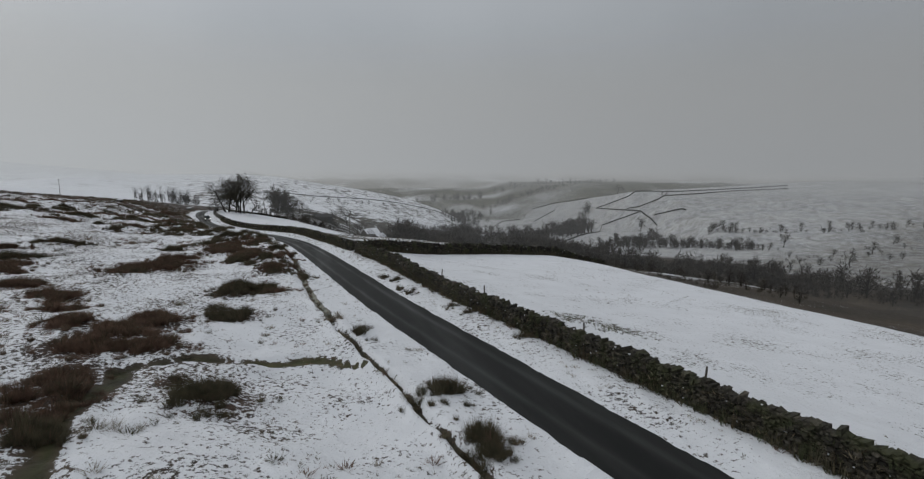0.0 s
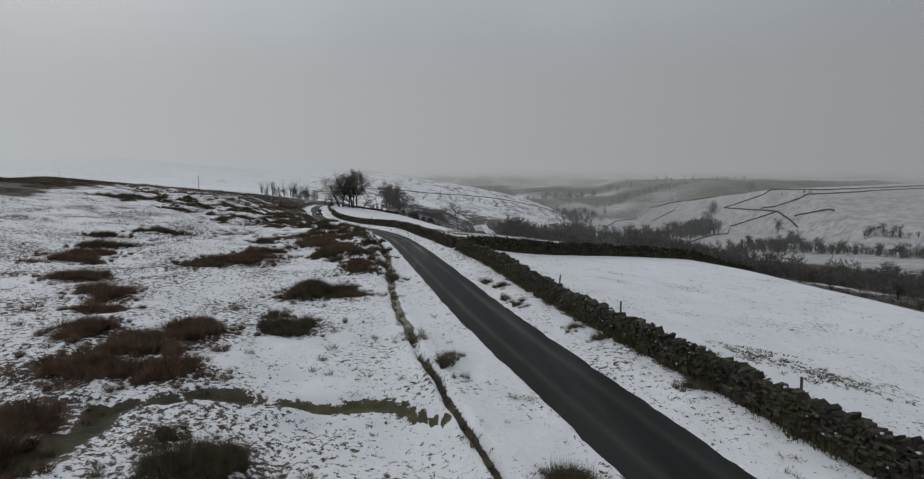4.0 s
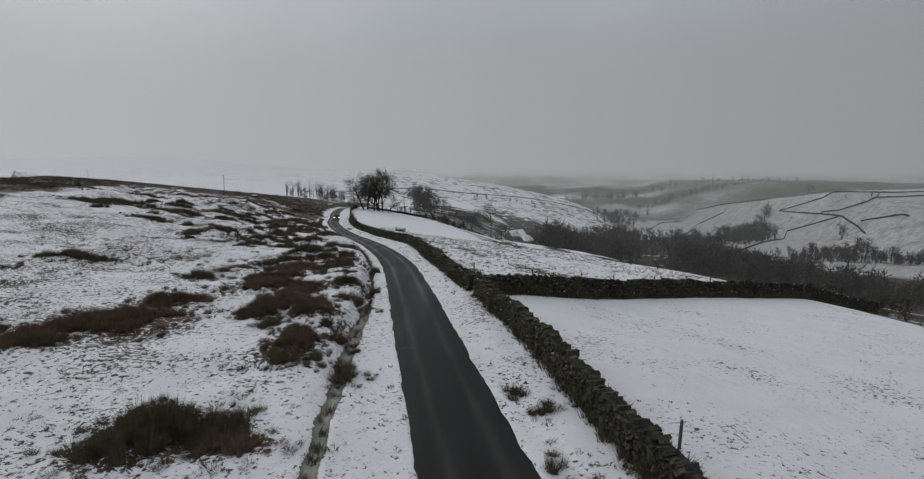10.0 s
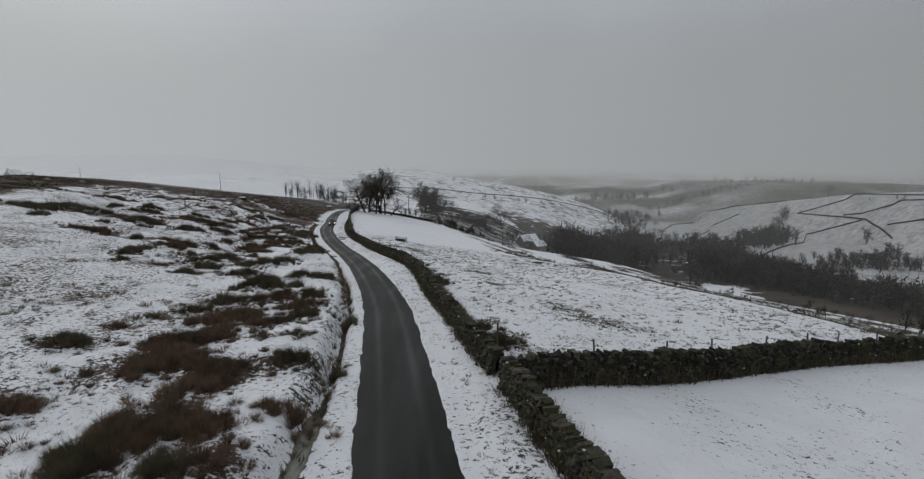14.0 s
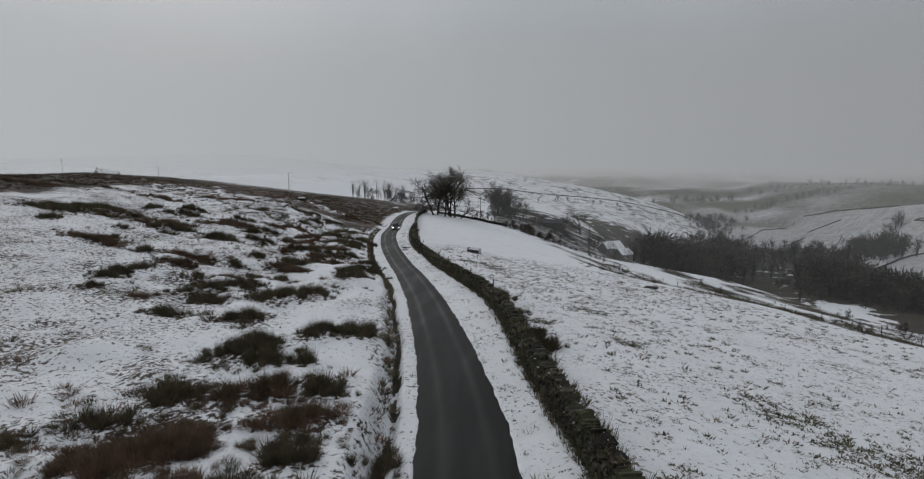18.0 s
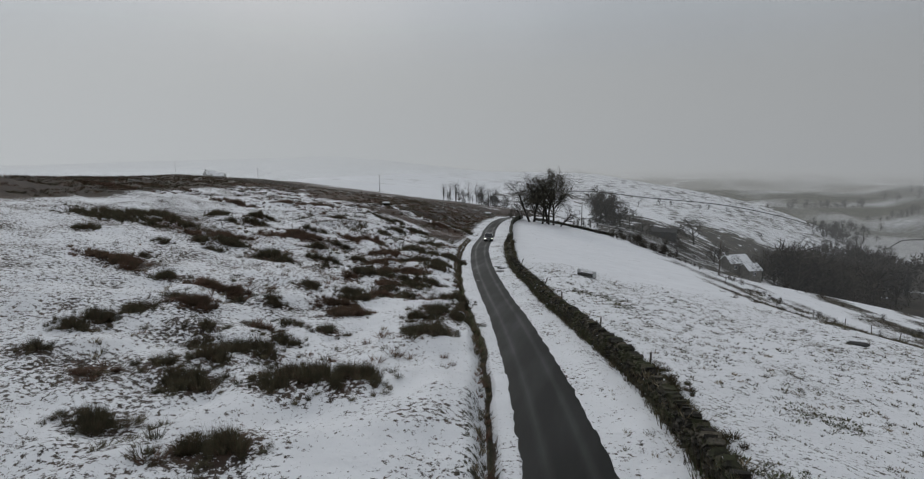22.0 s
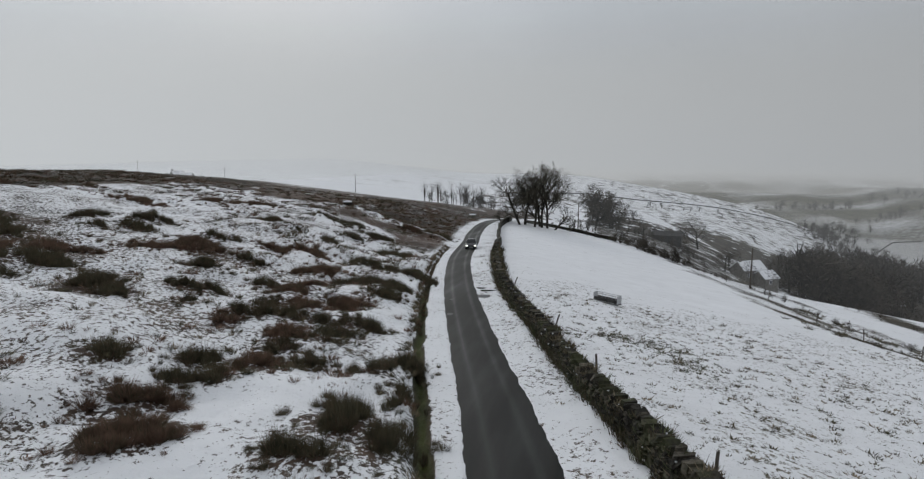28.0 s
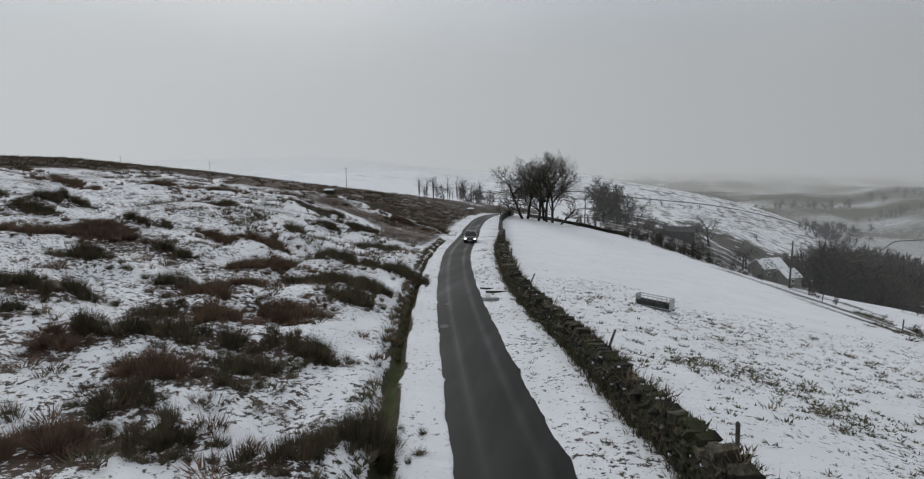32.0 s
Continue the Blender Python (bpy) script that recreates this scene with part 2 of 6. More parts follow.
def haze_glow_material(name, low, high, base, top, lid, radius):
    """Painted haze, a glowing see-through sheet: thin at the base height, thick at the top height, gone above the lid,
    in metres.
    """
    m = bpy.data.materials.new(name)
    m.use_nodes = True
    nodes, links = m.node_tree.nodes, m.node_tree.links
    nodes.clear()
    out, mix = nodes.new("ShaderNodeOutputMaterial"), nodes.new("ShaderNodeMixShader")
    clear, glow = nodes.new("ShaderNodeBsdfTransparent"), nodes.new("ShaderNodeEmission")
    geo, sep, span = nodes.new("ShaderNodeNewGeometry"), nodes.new("ShaderNodeSeparateXYZ"), nodes.new("ShaderNodeMapRange")
    tex = nodes.new("ShaderNodeTexNoise")
    tex.inputs["Scale"].default_value = 0.006
    links.new(geo.outputs["Position"], tex.inputs["Vector"])
    links.new(geo.outputs["Position"], sep.inputs[0])
    shift = nodes.new("ShaderNodeMath")
    shift.operation = "MULTIPLY_ADD"
    shift.inputs[1].default_value = 26.0
    links.new(tex.outputs["Fac"], shift.inputs[0])
    links.new(sep.outputs["Z"], shift.inputs[2])
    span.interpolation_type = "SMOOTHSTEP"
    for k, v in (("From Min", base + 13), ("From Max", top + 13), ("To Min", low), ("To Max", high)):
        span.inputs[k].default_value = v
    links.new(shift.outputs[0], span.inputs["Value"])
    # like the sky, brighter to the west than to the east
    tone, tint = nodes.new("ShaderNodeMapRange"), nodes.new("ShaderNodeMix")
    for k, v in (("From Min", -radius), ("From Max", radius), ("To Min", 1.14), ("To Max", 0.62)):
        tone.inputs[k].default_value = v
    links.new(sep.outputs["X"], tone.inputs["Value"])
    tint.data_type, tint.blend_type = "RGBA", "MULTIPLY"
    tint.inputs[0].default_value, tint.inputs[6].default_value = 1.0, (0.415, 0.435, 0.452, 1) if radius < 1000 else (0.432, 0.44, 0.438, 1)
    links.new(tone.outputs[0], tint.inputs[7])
    # the sheet's own emission supplies the haze brightness over what lies behind
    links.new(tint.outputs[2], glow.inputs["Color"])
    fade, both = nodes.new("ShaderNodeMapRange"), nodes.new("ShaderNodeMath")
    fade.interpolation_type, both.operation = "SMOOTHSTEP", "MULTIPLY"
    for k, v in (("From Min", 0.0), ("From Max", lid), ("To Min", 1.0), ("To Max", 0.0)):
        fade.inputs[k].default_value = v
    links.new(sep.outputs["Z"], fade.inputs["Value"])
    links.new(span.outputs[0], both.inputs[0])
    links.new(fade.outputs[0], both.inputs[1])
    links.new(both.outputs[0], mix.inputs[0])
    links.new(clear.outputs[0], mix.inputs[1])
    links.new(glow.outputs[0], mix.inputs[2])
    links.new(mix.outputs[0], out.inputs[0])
    return m

# ---- lie of the land ----
def curve(knots):
    """A smooth line through a few knots (along, across)."""
    k = np.array(knots, float)
    s = np.linspace(k[0, 0], k[-1, 0], 1200)
    slope = np.gradient(k[:, 1], k[:, 0])
    i = np.clip(np.searchsorted(k[:, 0], s, "right") - 1, 0, len(k) - 2)
    h = k[i + 1, 0] - k[i, 0]
    w = (s - k[i, 0]) / h
    v = ((2 * w**3 - 3 * w**2 + 1) * k[i, 1] + (w**3 - 2 * w**2 + w) * h * slope[i]
         + (3 * w**2 - 2 * w**3) * k[i + 1, 1] + (w**3 - w**2) * h * slope[i + 1])
    return lambda y: np.interp(y, s, v)


def step(a, b, v):
    w = np.clip((v - a) / (b - a), 0, 1)
    return w * w * (3 - 2 * w)


def lattice(x, y, seed):
    n = (np.floor(x).astype(np.int64) * 374761393 + np.floor(y).astype(np.int64) * 668265263 + seed * 974711) & 0x7FFFFFFF
    n = ((n ^ (n >> 13)) * 1274126177) & 0x7FFFFFFF
    return ((n ^ (n >> 16)) & 0xFFFF) / 65535.0


def rough(x, y, size, seed=0):
    """Smooth noise between -1 and 1, with bumps of that size in metres."""
    x, y = np.asarray(x, float) / size, np.asarray(y, float) / size
    fx, fy = x - np.floor(x), y - np.floor(y)
    fx, fy = fx * fx * (3 - 2 * fx), fy * fy * (3 - 2 * fy)
    a, b = lattice(x, y, seed), lattice(x + 1, y, seed)
    c, d = lattice(x, y + 1, seed), lattice(x + 1, y + 1, seed)
    return 2 * ((a * (1 - fx) + b * fx) * (1 - fy) + (c * (1 - fx) + d * fx) * fy) - 1


half_width = curve([(-80, 1.85), (30, 1.85), (60, 1.75), (90, 1.62), (340, 1.6)])
road_x = curve([(-80, 30), (-20, 19.8), (10, 13.9), (26, 11.3), (42, 8.9), (58, 7.2), (74, 5.7), (88, 4.1), (101, 1.7), (110, -0.2), (123, -3.4), (135, -6.7),
                (150, -10.7), (160, -13.1), (175, -16.2), (200, -19.6), (219, -22.4), (245, -24.5), (275, -22.0), (300, -14), (340, 0)])
road_z = curve([(-80, 1.0), (0, 1.0), (45, 0.9), (62, 0.65), (80, 0.1), (100, -1.0), (120, -2.5), (135, -3.6), (155, -4.7), (175, -5.6), (218, -7.6), (262, -9.0), (300, -12.5), (340, -19)])
wall_off = curve([(-80, 5.3), (28, 5.3), (45, 5.1), (62, 5.3), (71, 4.7), (80, 4.2), (91, 4.0), (100, 4.8), (108, 5.2), (121, 4.75), (130, 4.4), (138, 4.55), (152, 4.2), (170, 4.8), (200, 5.2), (275, 5.0), (340, 5)])
ditch_off = curve([(-80, 6.6), (15, 6.0), (30, 5.6), (46, 5.1), (57, 4.3), (67, 3.4), (78, 2.9), (100, 2.7), (116, 2.8), (130, 3.4), (150, 3.3), (175, 3.0), (340, 3)])


bank = curve([(-80, 0.0), (48, 0.0), (58, 0.35), (68, 0.7), (80, 0.85), (104, 0.8), (122, 0.45), (150, 0.4), (175, 0.25), (200, 0), (340, 0)])
bench = curve([(0, 0), (5, 0), (20, -1.7), (36, -3.3), (43, -4.15), (50, -5.8), (58, -7.8), (78, -11.0), (98, -15.2), (122, -27.5), (160, -44), (230, -62), (3000, -300)])


spur_top = curve([(-3000, -8), (-150, -8), (18, -12), (139, -30), (276, -64), (335, -88), (500, -150), (3000, -900)])


def lip_shift(y):
    """How much nearer to the lane the lip of the pasture runs."""
    return 7 * step(128, 172, y)


def smooth_ground(x, y):
    """The height of the land, without its small relief."""
    x, y = np.asarray(x, float), np.asarray(y, float)
    yy = np.clip(y, -80, 340)
    rz, u = road_z(yy), x - road_x(yy)
    # the moor climbs from the road to a long crest, and falls away behind it
    crest = -74 - 0.28 * (yy - 84)
    out = np.maximum(x, crest)
    plane = 2.8 - 0.06 * np.maximum(out, -30) - (0.15 - 0.045 * step(80, 200, yy)) * np.minimum(out + 30, 0) - 0.036 * yy + 0.05 * np.minimum(x - crest, 0) - 0.045 * np.maximum(yy - 215, 0)
    left = rz + (plane - rz) * step(1.5, 24, -u) + 0.35 * step(2.5, 6, -u)
    # the fields fall away to the valley, and the far side climbs again
    v = np.maximum(u, 0)
    v = v + lip_shift(y) * step(12, 36, v)
    steep = -0.112 * np.clip(v - 5, 0, 400) - 0.0065 * np.clip(v - 36, 0, 32) ** 2 - 0.27 * np.clip(v - 68, 0, 90)
    fall = bench(v) + (steep - bench(v)) * step(205, 255, y)
    floor = -47 - 0.06 * (np.clip(y, 100, 1000) - 250)
    right = np.maximum(rz + fall, floor)
    near = np.where(u < 0, left, right)
    # a long spur closes the view up the valley
    upland = -95 + 0.13 * np.clip(335 - x, 0, 800) + 0.05 * (np.clip(y, 0, 2200) - 900) - 0.25 * np.maximum(x + 50, 0)
    crest_z = spur_top(x) + 2 * rough(x, 0 * x, 90, 71)
    spur = crest_z - (0.15 + 0.05 * rough(x, y, 120, 72)) * np.maximum(950 - y, 0) - 0.35 * np.maximum(y - 950, 0)
    valley = -98 + 0.07 * np.clip(y - 1050, 0, 1200) + (13 * rough(x, y, 150, 73) + 6 * rough(x, y, 60, 74)) * step(1000, 1120, y)
    # the hillside across the valley: a tilted shelf of fields with a steep western flank
    shelf = -43 + 0.0755 * np.clip(x - 325, -400, 1500) + 0.107 * np.clip(y - 400, -600, 300) + 0.03 * np.clip(y - 700, 0, 900)
    shelf = np.minimum(shelf, -24 + 0.004 * (x - 470) + 1.5 * rough(x, y, 160, 75) + 0.08 * np.clip(shelf + 24, 0, 40))
    shelf = np.minimum(shelf, -27 - 0.135 * (y - 620) + 0.04 * (x - 470))
    flank = -103 + 0.9 * (x - 318) - 0.26 * (y - 450)
    across = np.minimum(shelf, flank)
    second = np.minimum(-100 + 0.22 * (x - 400), -36) - 0.20 * np.maximum(1100 - y, 0) - 0.03 * np.maximum(y - 1100, 0) + 5 * rough(x, y, 130, 76) + 3 * rough(x, y, 55, 77)
    far = step(460, 860, y + 0.4 * np.minimum(x - 100, 0))
    base = near + (valley - near) * far
    base = np.where(x > 150, np.maximum(base, across), base)
    base = np.where(y > 800, np.maximum(base, second), base)
    return np.where(y > 430, np.maximum(base, np.maximum(spur, upland)), base)


# ---- helpers for building ----
def part(name, bm, mat, parent=None, label=""):
    """Links a bmesh as one mesh object under a thing or a part."""
    me = bpy.data.meshes.new(name)
    bm.to_mesh(me)
    bm.free()
    me.materials.append(mat)
    ob = new(name, me)
    ob.parent = parent
    return tagged(ob, label) if label else ob


def sheet(name, verts, faces, mats, face_mats=None, smooth=True):
    """A mesh object from arrays of places and of faces with equal numbers of corners."""
    me = bpy.data.meshes.new(name)
    verts, faces = np.asarray(verts, np.float32), np.asarray(faces, np.int32)
    k = faces.shape[1]
    me.vertices.add(len(verts))
    me.vertices.foreach_set("co", verts.ravel())
    me.loops.add(faces.size)
    me.loops.foreach_set("vertex_index", faces.ravel())
    me.polygons.add(len(faces))
    me.polygons.foreach_set("loop_start", np.arange(len(faces), dtype=np.int32) * k)
    for m in mats:
        me.materials.append(m)
    if face_mats is not None:
        me.polygons.foreach_set("material_index", np.asarray(face_mats, np.int32))
    me.polygons.foreach_set("use_smooth", np.full(len(faces), smooth))
    me.update(calc_edges=True)
    me.validate()
    return new(name, me)


def grid_faces(rows, cols):
    i = np.arange((rows - 1) * cols).reshape(rows - 1, cols)[:, :-1].ravel()
    return np.stack([i, i + 1, i + cols + 1, i + cols], 1)


def box(bm, x0, x1, y0, y1, z0, z1, m=None):
    vs = [bm.verts.new((x, y, z)) for z in (z0, z1) for y in (y0, y1) for x in (x0, x1)]
    for f in ((0, 2, 3, 1), (4, 5, 7, 6), (0, 1, 5, 4), (2, 6, 7, 3), (0, 4, 6, 2), (1, 3, 7, 5)):
        bm.faces.new([vs[i] for i in f])
    if m is not None:
        bmesh.ops.transform(bm, matrix=m, verts=vs)
    return vs


def tube(bm, a, b, ra, rb, sides=6):
    """A tapered round bar from a to b."""
    a, b = Vector(a), Vector(b)
    q = (b - a).to_track_quat("Z", "Y")
    rings = []
    for c, r in ((a, ra), (b, rb)):
        rings.append([bm.verts.new(c + q @ Vector((r * math.cos(2 * math.pi * i / sides), r * math.sin(2 * math.pi * i / sides), 0))) for i in range(sides)])
    for i in range(sides):
        j = (i + 1) % sides
        bm.faces.new((rings[0][i], rings[0][j], rings[1][j], rings[1][i]))
    bm.faces.new(rings[0][::-1])
    bm.faces.new(rings[1])


def empty(name, x, y, z, turn=0.0):
    ob = new(name)
    ob.matrix_world = pose(x, y, z, 0, 0, turn)
    return ob


def ground_z(x, y):
    return float(full_ground(np.array([x], float), np.array([y], float))[0])

# ---- the land ----
def stream_side(x, y):
    """How far from the small stream that crosses the moor to the ditch."""
    along = np.abs(y - 30.6 - 0.2 * np.sin(x * 0.8) + 0.9 * np.clip(x - 2.8, 0, 3) + 0.5 * np.clip(-x - 4, 0, 3))
    along = np.where((x < 4.8) & (x > -7), along, 9.0)
    down = np.abs(x + 7.2 + 0.35 * np.sin(y * 0.6)) - 0.25
    return np.minimum(along, np.where((y < 29.5) & (y > 12), down, 9.0))


def full_ground(x, y):
    """The land with hummocks, the ditch, the stream and the bed of the road."""
    yy = np.clip(y, -80, 340)
    z = smooth_ground(x, y)
    u, half = x - road_x(yy), half_width(yy)
    near = step(-70, -55, u) * (1 - step(60, 90, u)) * (1 - step(260, 330, y))
    on_moor = step(0.4, 2.5, -u - ditch_off(yy))
    hummock = (0.26 + 0.20 * step(70, 110, y)) * np.maximum(rough(x, y, 2.8, 3), -0.35) + 0.14 * rough(x, y, 1.0, 4) + 0.30 * rough(x, y, 9, 5)
    on_field = step(0.5, 3, u - wall_off(yy))
    z = z + near * (on_moor * hummock + on_field * (0.03 * rough(x, y, 0.8, 6) + 0.14 * rough(x, y, 11, 7)))
    verge = step(half, half + 0.5, np.abs(u)) * (1 - on_moor) * (1 - on_field)
    z = z + near * verge * (0.05 * rough(x, y, 0.8, 8) + 0.03 * rough(x, y, 0.35, 9))
    z = z + 0.18 * step(0.6, 2.0, u - half) * (1 - step(8, 14, u)) * (y < 200)
    inland = -u - ditch_off(yy)
    z = z + bank(yy) * step(0.12, 0.95, inland + 0.15 * rough(x, y, 1.6, 17)) * (1 - step(2.0, 11, inland)) * (1 + 0.35 * rough(x, y, 4.5, 15)) + 0.06 * rough(x, y, 0.5, 16) * bank(yy) * step(0.1, 0.5, inland) * (1 - step(0.9, 2.0, inland))
    side = np.abs(-u - ditch_off(yy) - 0.12 * rough(x, y, 2.0, 10))
    z = z - (0.42 - 0.24 * step(36, 40, y) * (1 - step(66, 70, y))) * (1 - step(0.08, 0.36, side)) * (1 - step(170, 200, y))
    z = z - 0.20 * (1 - step(0.08, 0.45, stream_side(x, y)))
    edge = np.abs(u) - half - 0.07 * rough(x, y, 0.9, 11) - 0.05 * rough(x, y, 0.35, 12)
    bed = (1 - step(-0.05, 0.13, edge)) * (1 - step(320, 338, y))
    return z - 0.10 * bed


def spaced(*runs):
    """Places along a line: (end, gap) after a start."""
    out = [runs[0]]
    for end, gap, grow in runs[1:]:
        while out[-1] < end:
            out.append(out[-1] + gap)
            gap *= grow
    return np.array(out)


rows = np.concatenate([-spaced(20, (400, 8, 1.25))[::-1], spaced(-19, (13, 2, 1.0), (185, 0.45, 1.0), (290, 1.2, 1.01), (2700, 4, 1.025))])
outer_l, outer_r = -spaced(36, (75, 1.2, 1.02), (2600, 4, 1.13))[::-1], spaced(32, (110, 1.0, 1.03), (2600, 4, 1.03))
cols = np.concatenate([outer_l, np.arange(-35.6, -7, 0.42), np.arange(-6.9, -2.5, 0.16), np.arange(-2.4, -1.2, 0.08), np.arange(-1.1, 1.2, 0.5),
                       np.arange(1.3, 2.5, 0.08), np.arange(2.6, 6.4, 0.22), np.arange(6.6, 31.5, 0.55), outer_r])
Y, U = np.meshgrid(rows, cols, indexing="ij")
X = road_x(np.clip(Y, -80, 340)) + U
Z = full_ground(X, Y)
land = grid_faces(len(rows), len(cols))
ground = sheet("ground", np.stack([X, Y, Z], -1).reshape(-1, 3), land, [M_GROUND])
gx, gy, gu = X.ravel(), Y.ravel(), U.ravel()
gyy = np.clip(gy, -80, 340)
side = -gu - ditch_off(gyy)
HEATH, MOOR_TONE, PASTURE, MOSS, WOODY = (0.065, 0.043, 0.032), (0.078, 0.062, 0.049), (0.12, 0.115, 0.092), (0.075, 0.09, 0.03), (0.05, 0.045, 0.034)
cover, coarse, tone = np.full(len(gx), 0.183), np.zeros(len(gx)), np.tile(np.array(MOOR_TONE), (len(gx), 1))


def lay(weight, amount, colour=None):
    """Lets that much of the plants show where the weight is 1."""
    global cover, tone
    cover = cover + (amount - cover) * weight
    if colour is not None:
        tone = tone + (np.array(colour) - tone) * weight[:, None]


# where heather, rushes, pale grass and bracken stand: x, y, width, depth
HEATHER = [(-8.6, 22.6, 1.6, 1.2), (-7.7, 24, 1.2, 0.6), (-9.4, 24.9, 1.8, 0.9), (-7.8, 25.7, 1.8, 1.8), (-8.9, 28.1, 1.9, 3.2), (-9.1, 32.1, 4, 2), (-6.5, 32.4, 3.2, 2), (-8, 34.8, 3, 4.7), (-11.4, 36, 1.2, 2.2), (-10.9, 36.8, 1.8, 3.1), (-6.5, 37.9, 2.8, 4.5), (-12.5, 41.7, 2.3, 1.2), (-14, 45.6, 2.2, 3.6), (-15.2, 46.6, 2.1, 1.9), (0.6, 47.8, 2.1, 1), (-18.1, 50.6, 1.9, 3.1), (-18.8, 51.4, 2.9, 4.1), (0.2, 57.2, 2.4, 3.9), (-12.6, 58, 2.8, 4.4), (2.3, 58.1, 1.5, 0.8)]
HEATHER += [(-23.1, 58.6, 4.2, 3.6), (-12.1, 60.7, 4.1, 2.1), (-10.1, 61.8, 4, 6), (-23.4, 62.3, 4.4, 2.2), (1.1, 62.4, 1.1, 1.6), (-10.5, 62.7, 6.7, 6), (-0.2, 64.9, 1.7, 2.8), (-2.5, 64.9, 3.4, 5.3), (2.3, 66.4, 2, 1), (-10.6, 66.9, 2.1, 3.1), (-9.3, 67.3, 3.3, 1.7), (-2.2, 68.4, 1.7, 2.8), (-2.1, 70.4, 3, 4), (-5.3, 72, 2.7, 3.4), (-5.6, 72.5, 4.2, 6), (-6.8, 75.7, 2.2, 1.3), (-28.4, 76.3, 3.5, 1.8), (-4.2, 76.5, 2.3, 1.6), (-4.8, 77.7, 1.9, 3.1), (-10.1, 78.4, 1.1, 0.5)]
HEATHER += [(-2.6, 78.5, 2, 1.1), (-6, 80.8, 2.5, 2.6), (-4.7, 81.4, 3, 2.9), (-1, 83.1, 2.8, 1.4), (-4.5, 84.7, 1.4, 1), (-2.9, 85.1, 2.1, 1.1), (-18.6, 100.8, 1, 1.2), (-17, 111.3, 1.5, 0.8), (-22, 111.9, 1.6, 2.3), (-23.4, 116.7, 3.1, 1.5), (-25.2, 116.8, 1.7, 2), (-14.7, 117, 1.3, 2.4), (-13.9, 117.3, 1.6, 2.7), (-16.5, 118.5, 1.7, 0.8), (-34.9, 118.9, 5.3, 2.7), (-16.3, 120, 2.7, 1.3), (-15, 124.8, 1.2, 2.2), (-14.3, 125.1, 1.3, 2.3), (-19.7, 129.8, 1.2, 1), (-15.8, 129.9, 2.5, 2.5)]
HEATHER += [(-18, 135.3, 3, 2.7), (-38.3, 135.9, 6.8, 6), (-16.3, 138.3, 3.8, 2.8), (-20.6, 139.5, 3.7, 5.7), (-35.4, 142.7, 4.2, 5.8), (-33.7, 145.8, 7.7, 5.1), (-22.8, 147.5, 4.9, 6), (-36.1, 148.8, 2.9, 2.1), (-30.3, 153.1, 3.4, 2.1), (-28.5, 156.5, 4.9, 4.9), (-86.7, 164.7, 16.8, 6), (-58.6, 167.1, 10.1, 5.1), (-54.7, 174.6, 8.8, 6), (-87.7, 177.2, 20.8, 6), (-49.8, 180.3, 9, 6), (-29.9, 197.1, 7.1, 6)]
RUSH = [(7.5, 18.2, 1.7, 2.9), (-7.8, 20.7, 1, 0.5), (-7.9, 21.6, 1.9, 1.8), (6.4, 22.9, 1.1, 0.8), (7.9, 23.6, 1.6, 2.1), (-2.6, 25.3, 3.2, 3.2), (-4.5, 27.3, 0.8, 0.9), (5.4, 34, 1.2, 2.2), (-2.3, 39.9, 3.7, 2.8), (-3.9, 42.6, 1.1, 0.6), (-3.1, 47.7, 2.6, 1.9), (-1.9, 48.9, 4.5, 2.2), (-0.2, 49.1, 1.6, 1.5), (-1.8, 49.1, 2.4, 1.4), (3.3, 54.4, 1.2, 2.2), (0.6, 54.8, 1, 0.5), (1.9, 55.4, 0.8, 1.1), (-11.9, 56.7, 2.1, 1.4), (1.3, 57.6, 0.4, 0.4), (-0.4, 59.4, 0.9, 0.4)]
RUSH += [(1.5, 60.3, 0.7, 0.7), (-1.7, 61, 1.1, 1.3), (-0.3, 61.8, 1.9, 1.3), (-2.7, 63.2, 2.7, 2.2), (-1.4, 64.7, 1.6, 2), (-24.5, 67.4, 5, 2.5), (0.9, 71.7, 2.3, 1.2), (2.9, 72.2, 0.8, 1.7), (-10.9, 75.2, 2.7, 1.3), (-1.2, 75.3, 1, 0.5), (0.5, 75.5, 0.8, 1), (-5.2, 76.2, 2.9, 1.5), (-1, 78.4, 1.4, 1.4), (-0.6, 81, 1.6, 2.3), (-9.6, 81, 0.7, 0.6), (-24.5, 82, 5.1, 3.6), (2.1, 82.1, 1.1, 2), (-7.7, 82.6, 2.1, 1.1), (-6.4, 85.2, 1.8, 2), (-1, 85.3, 2.2, 1.1)]
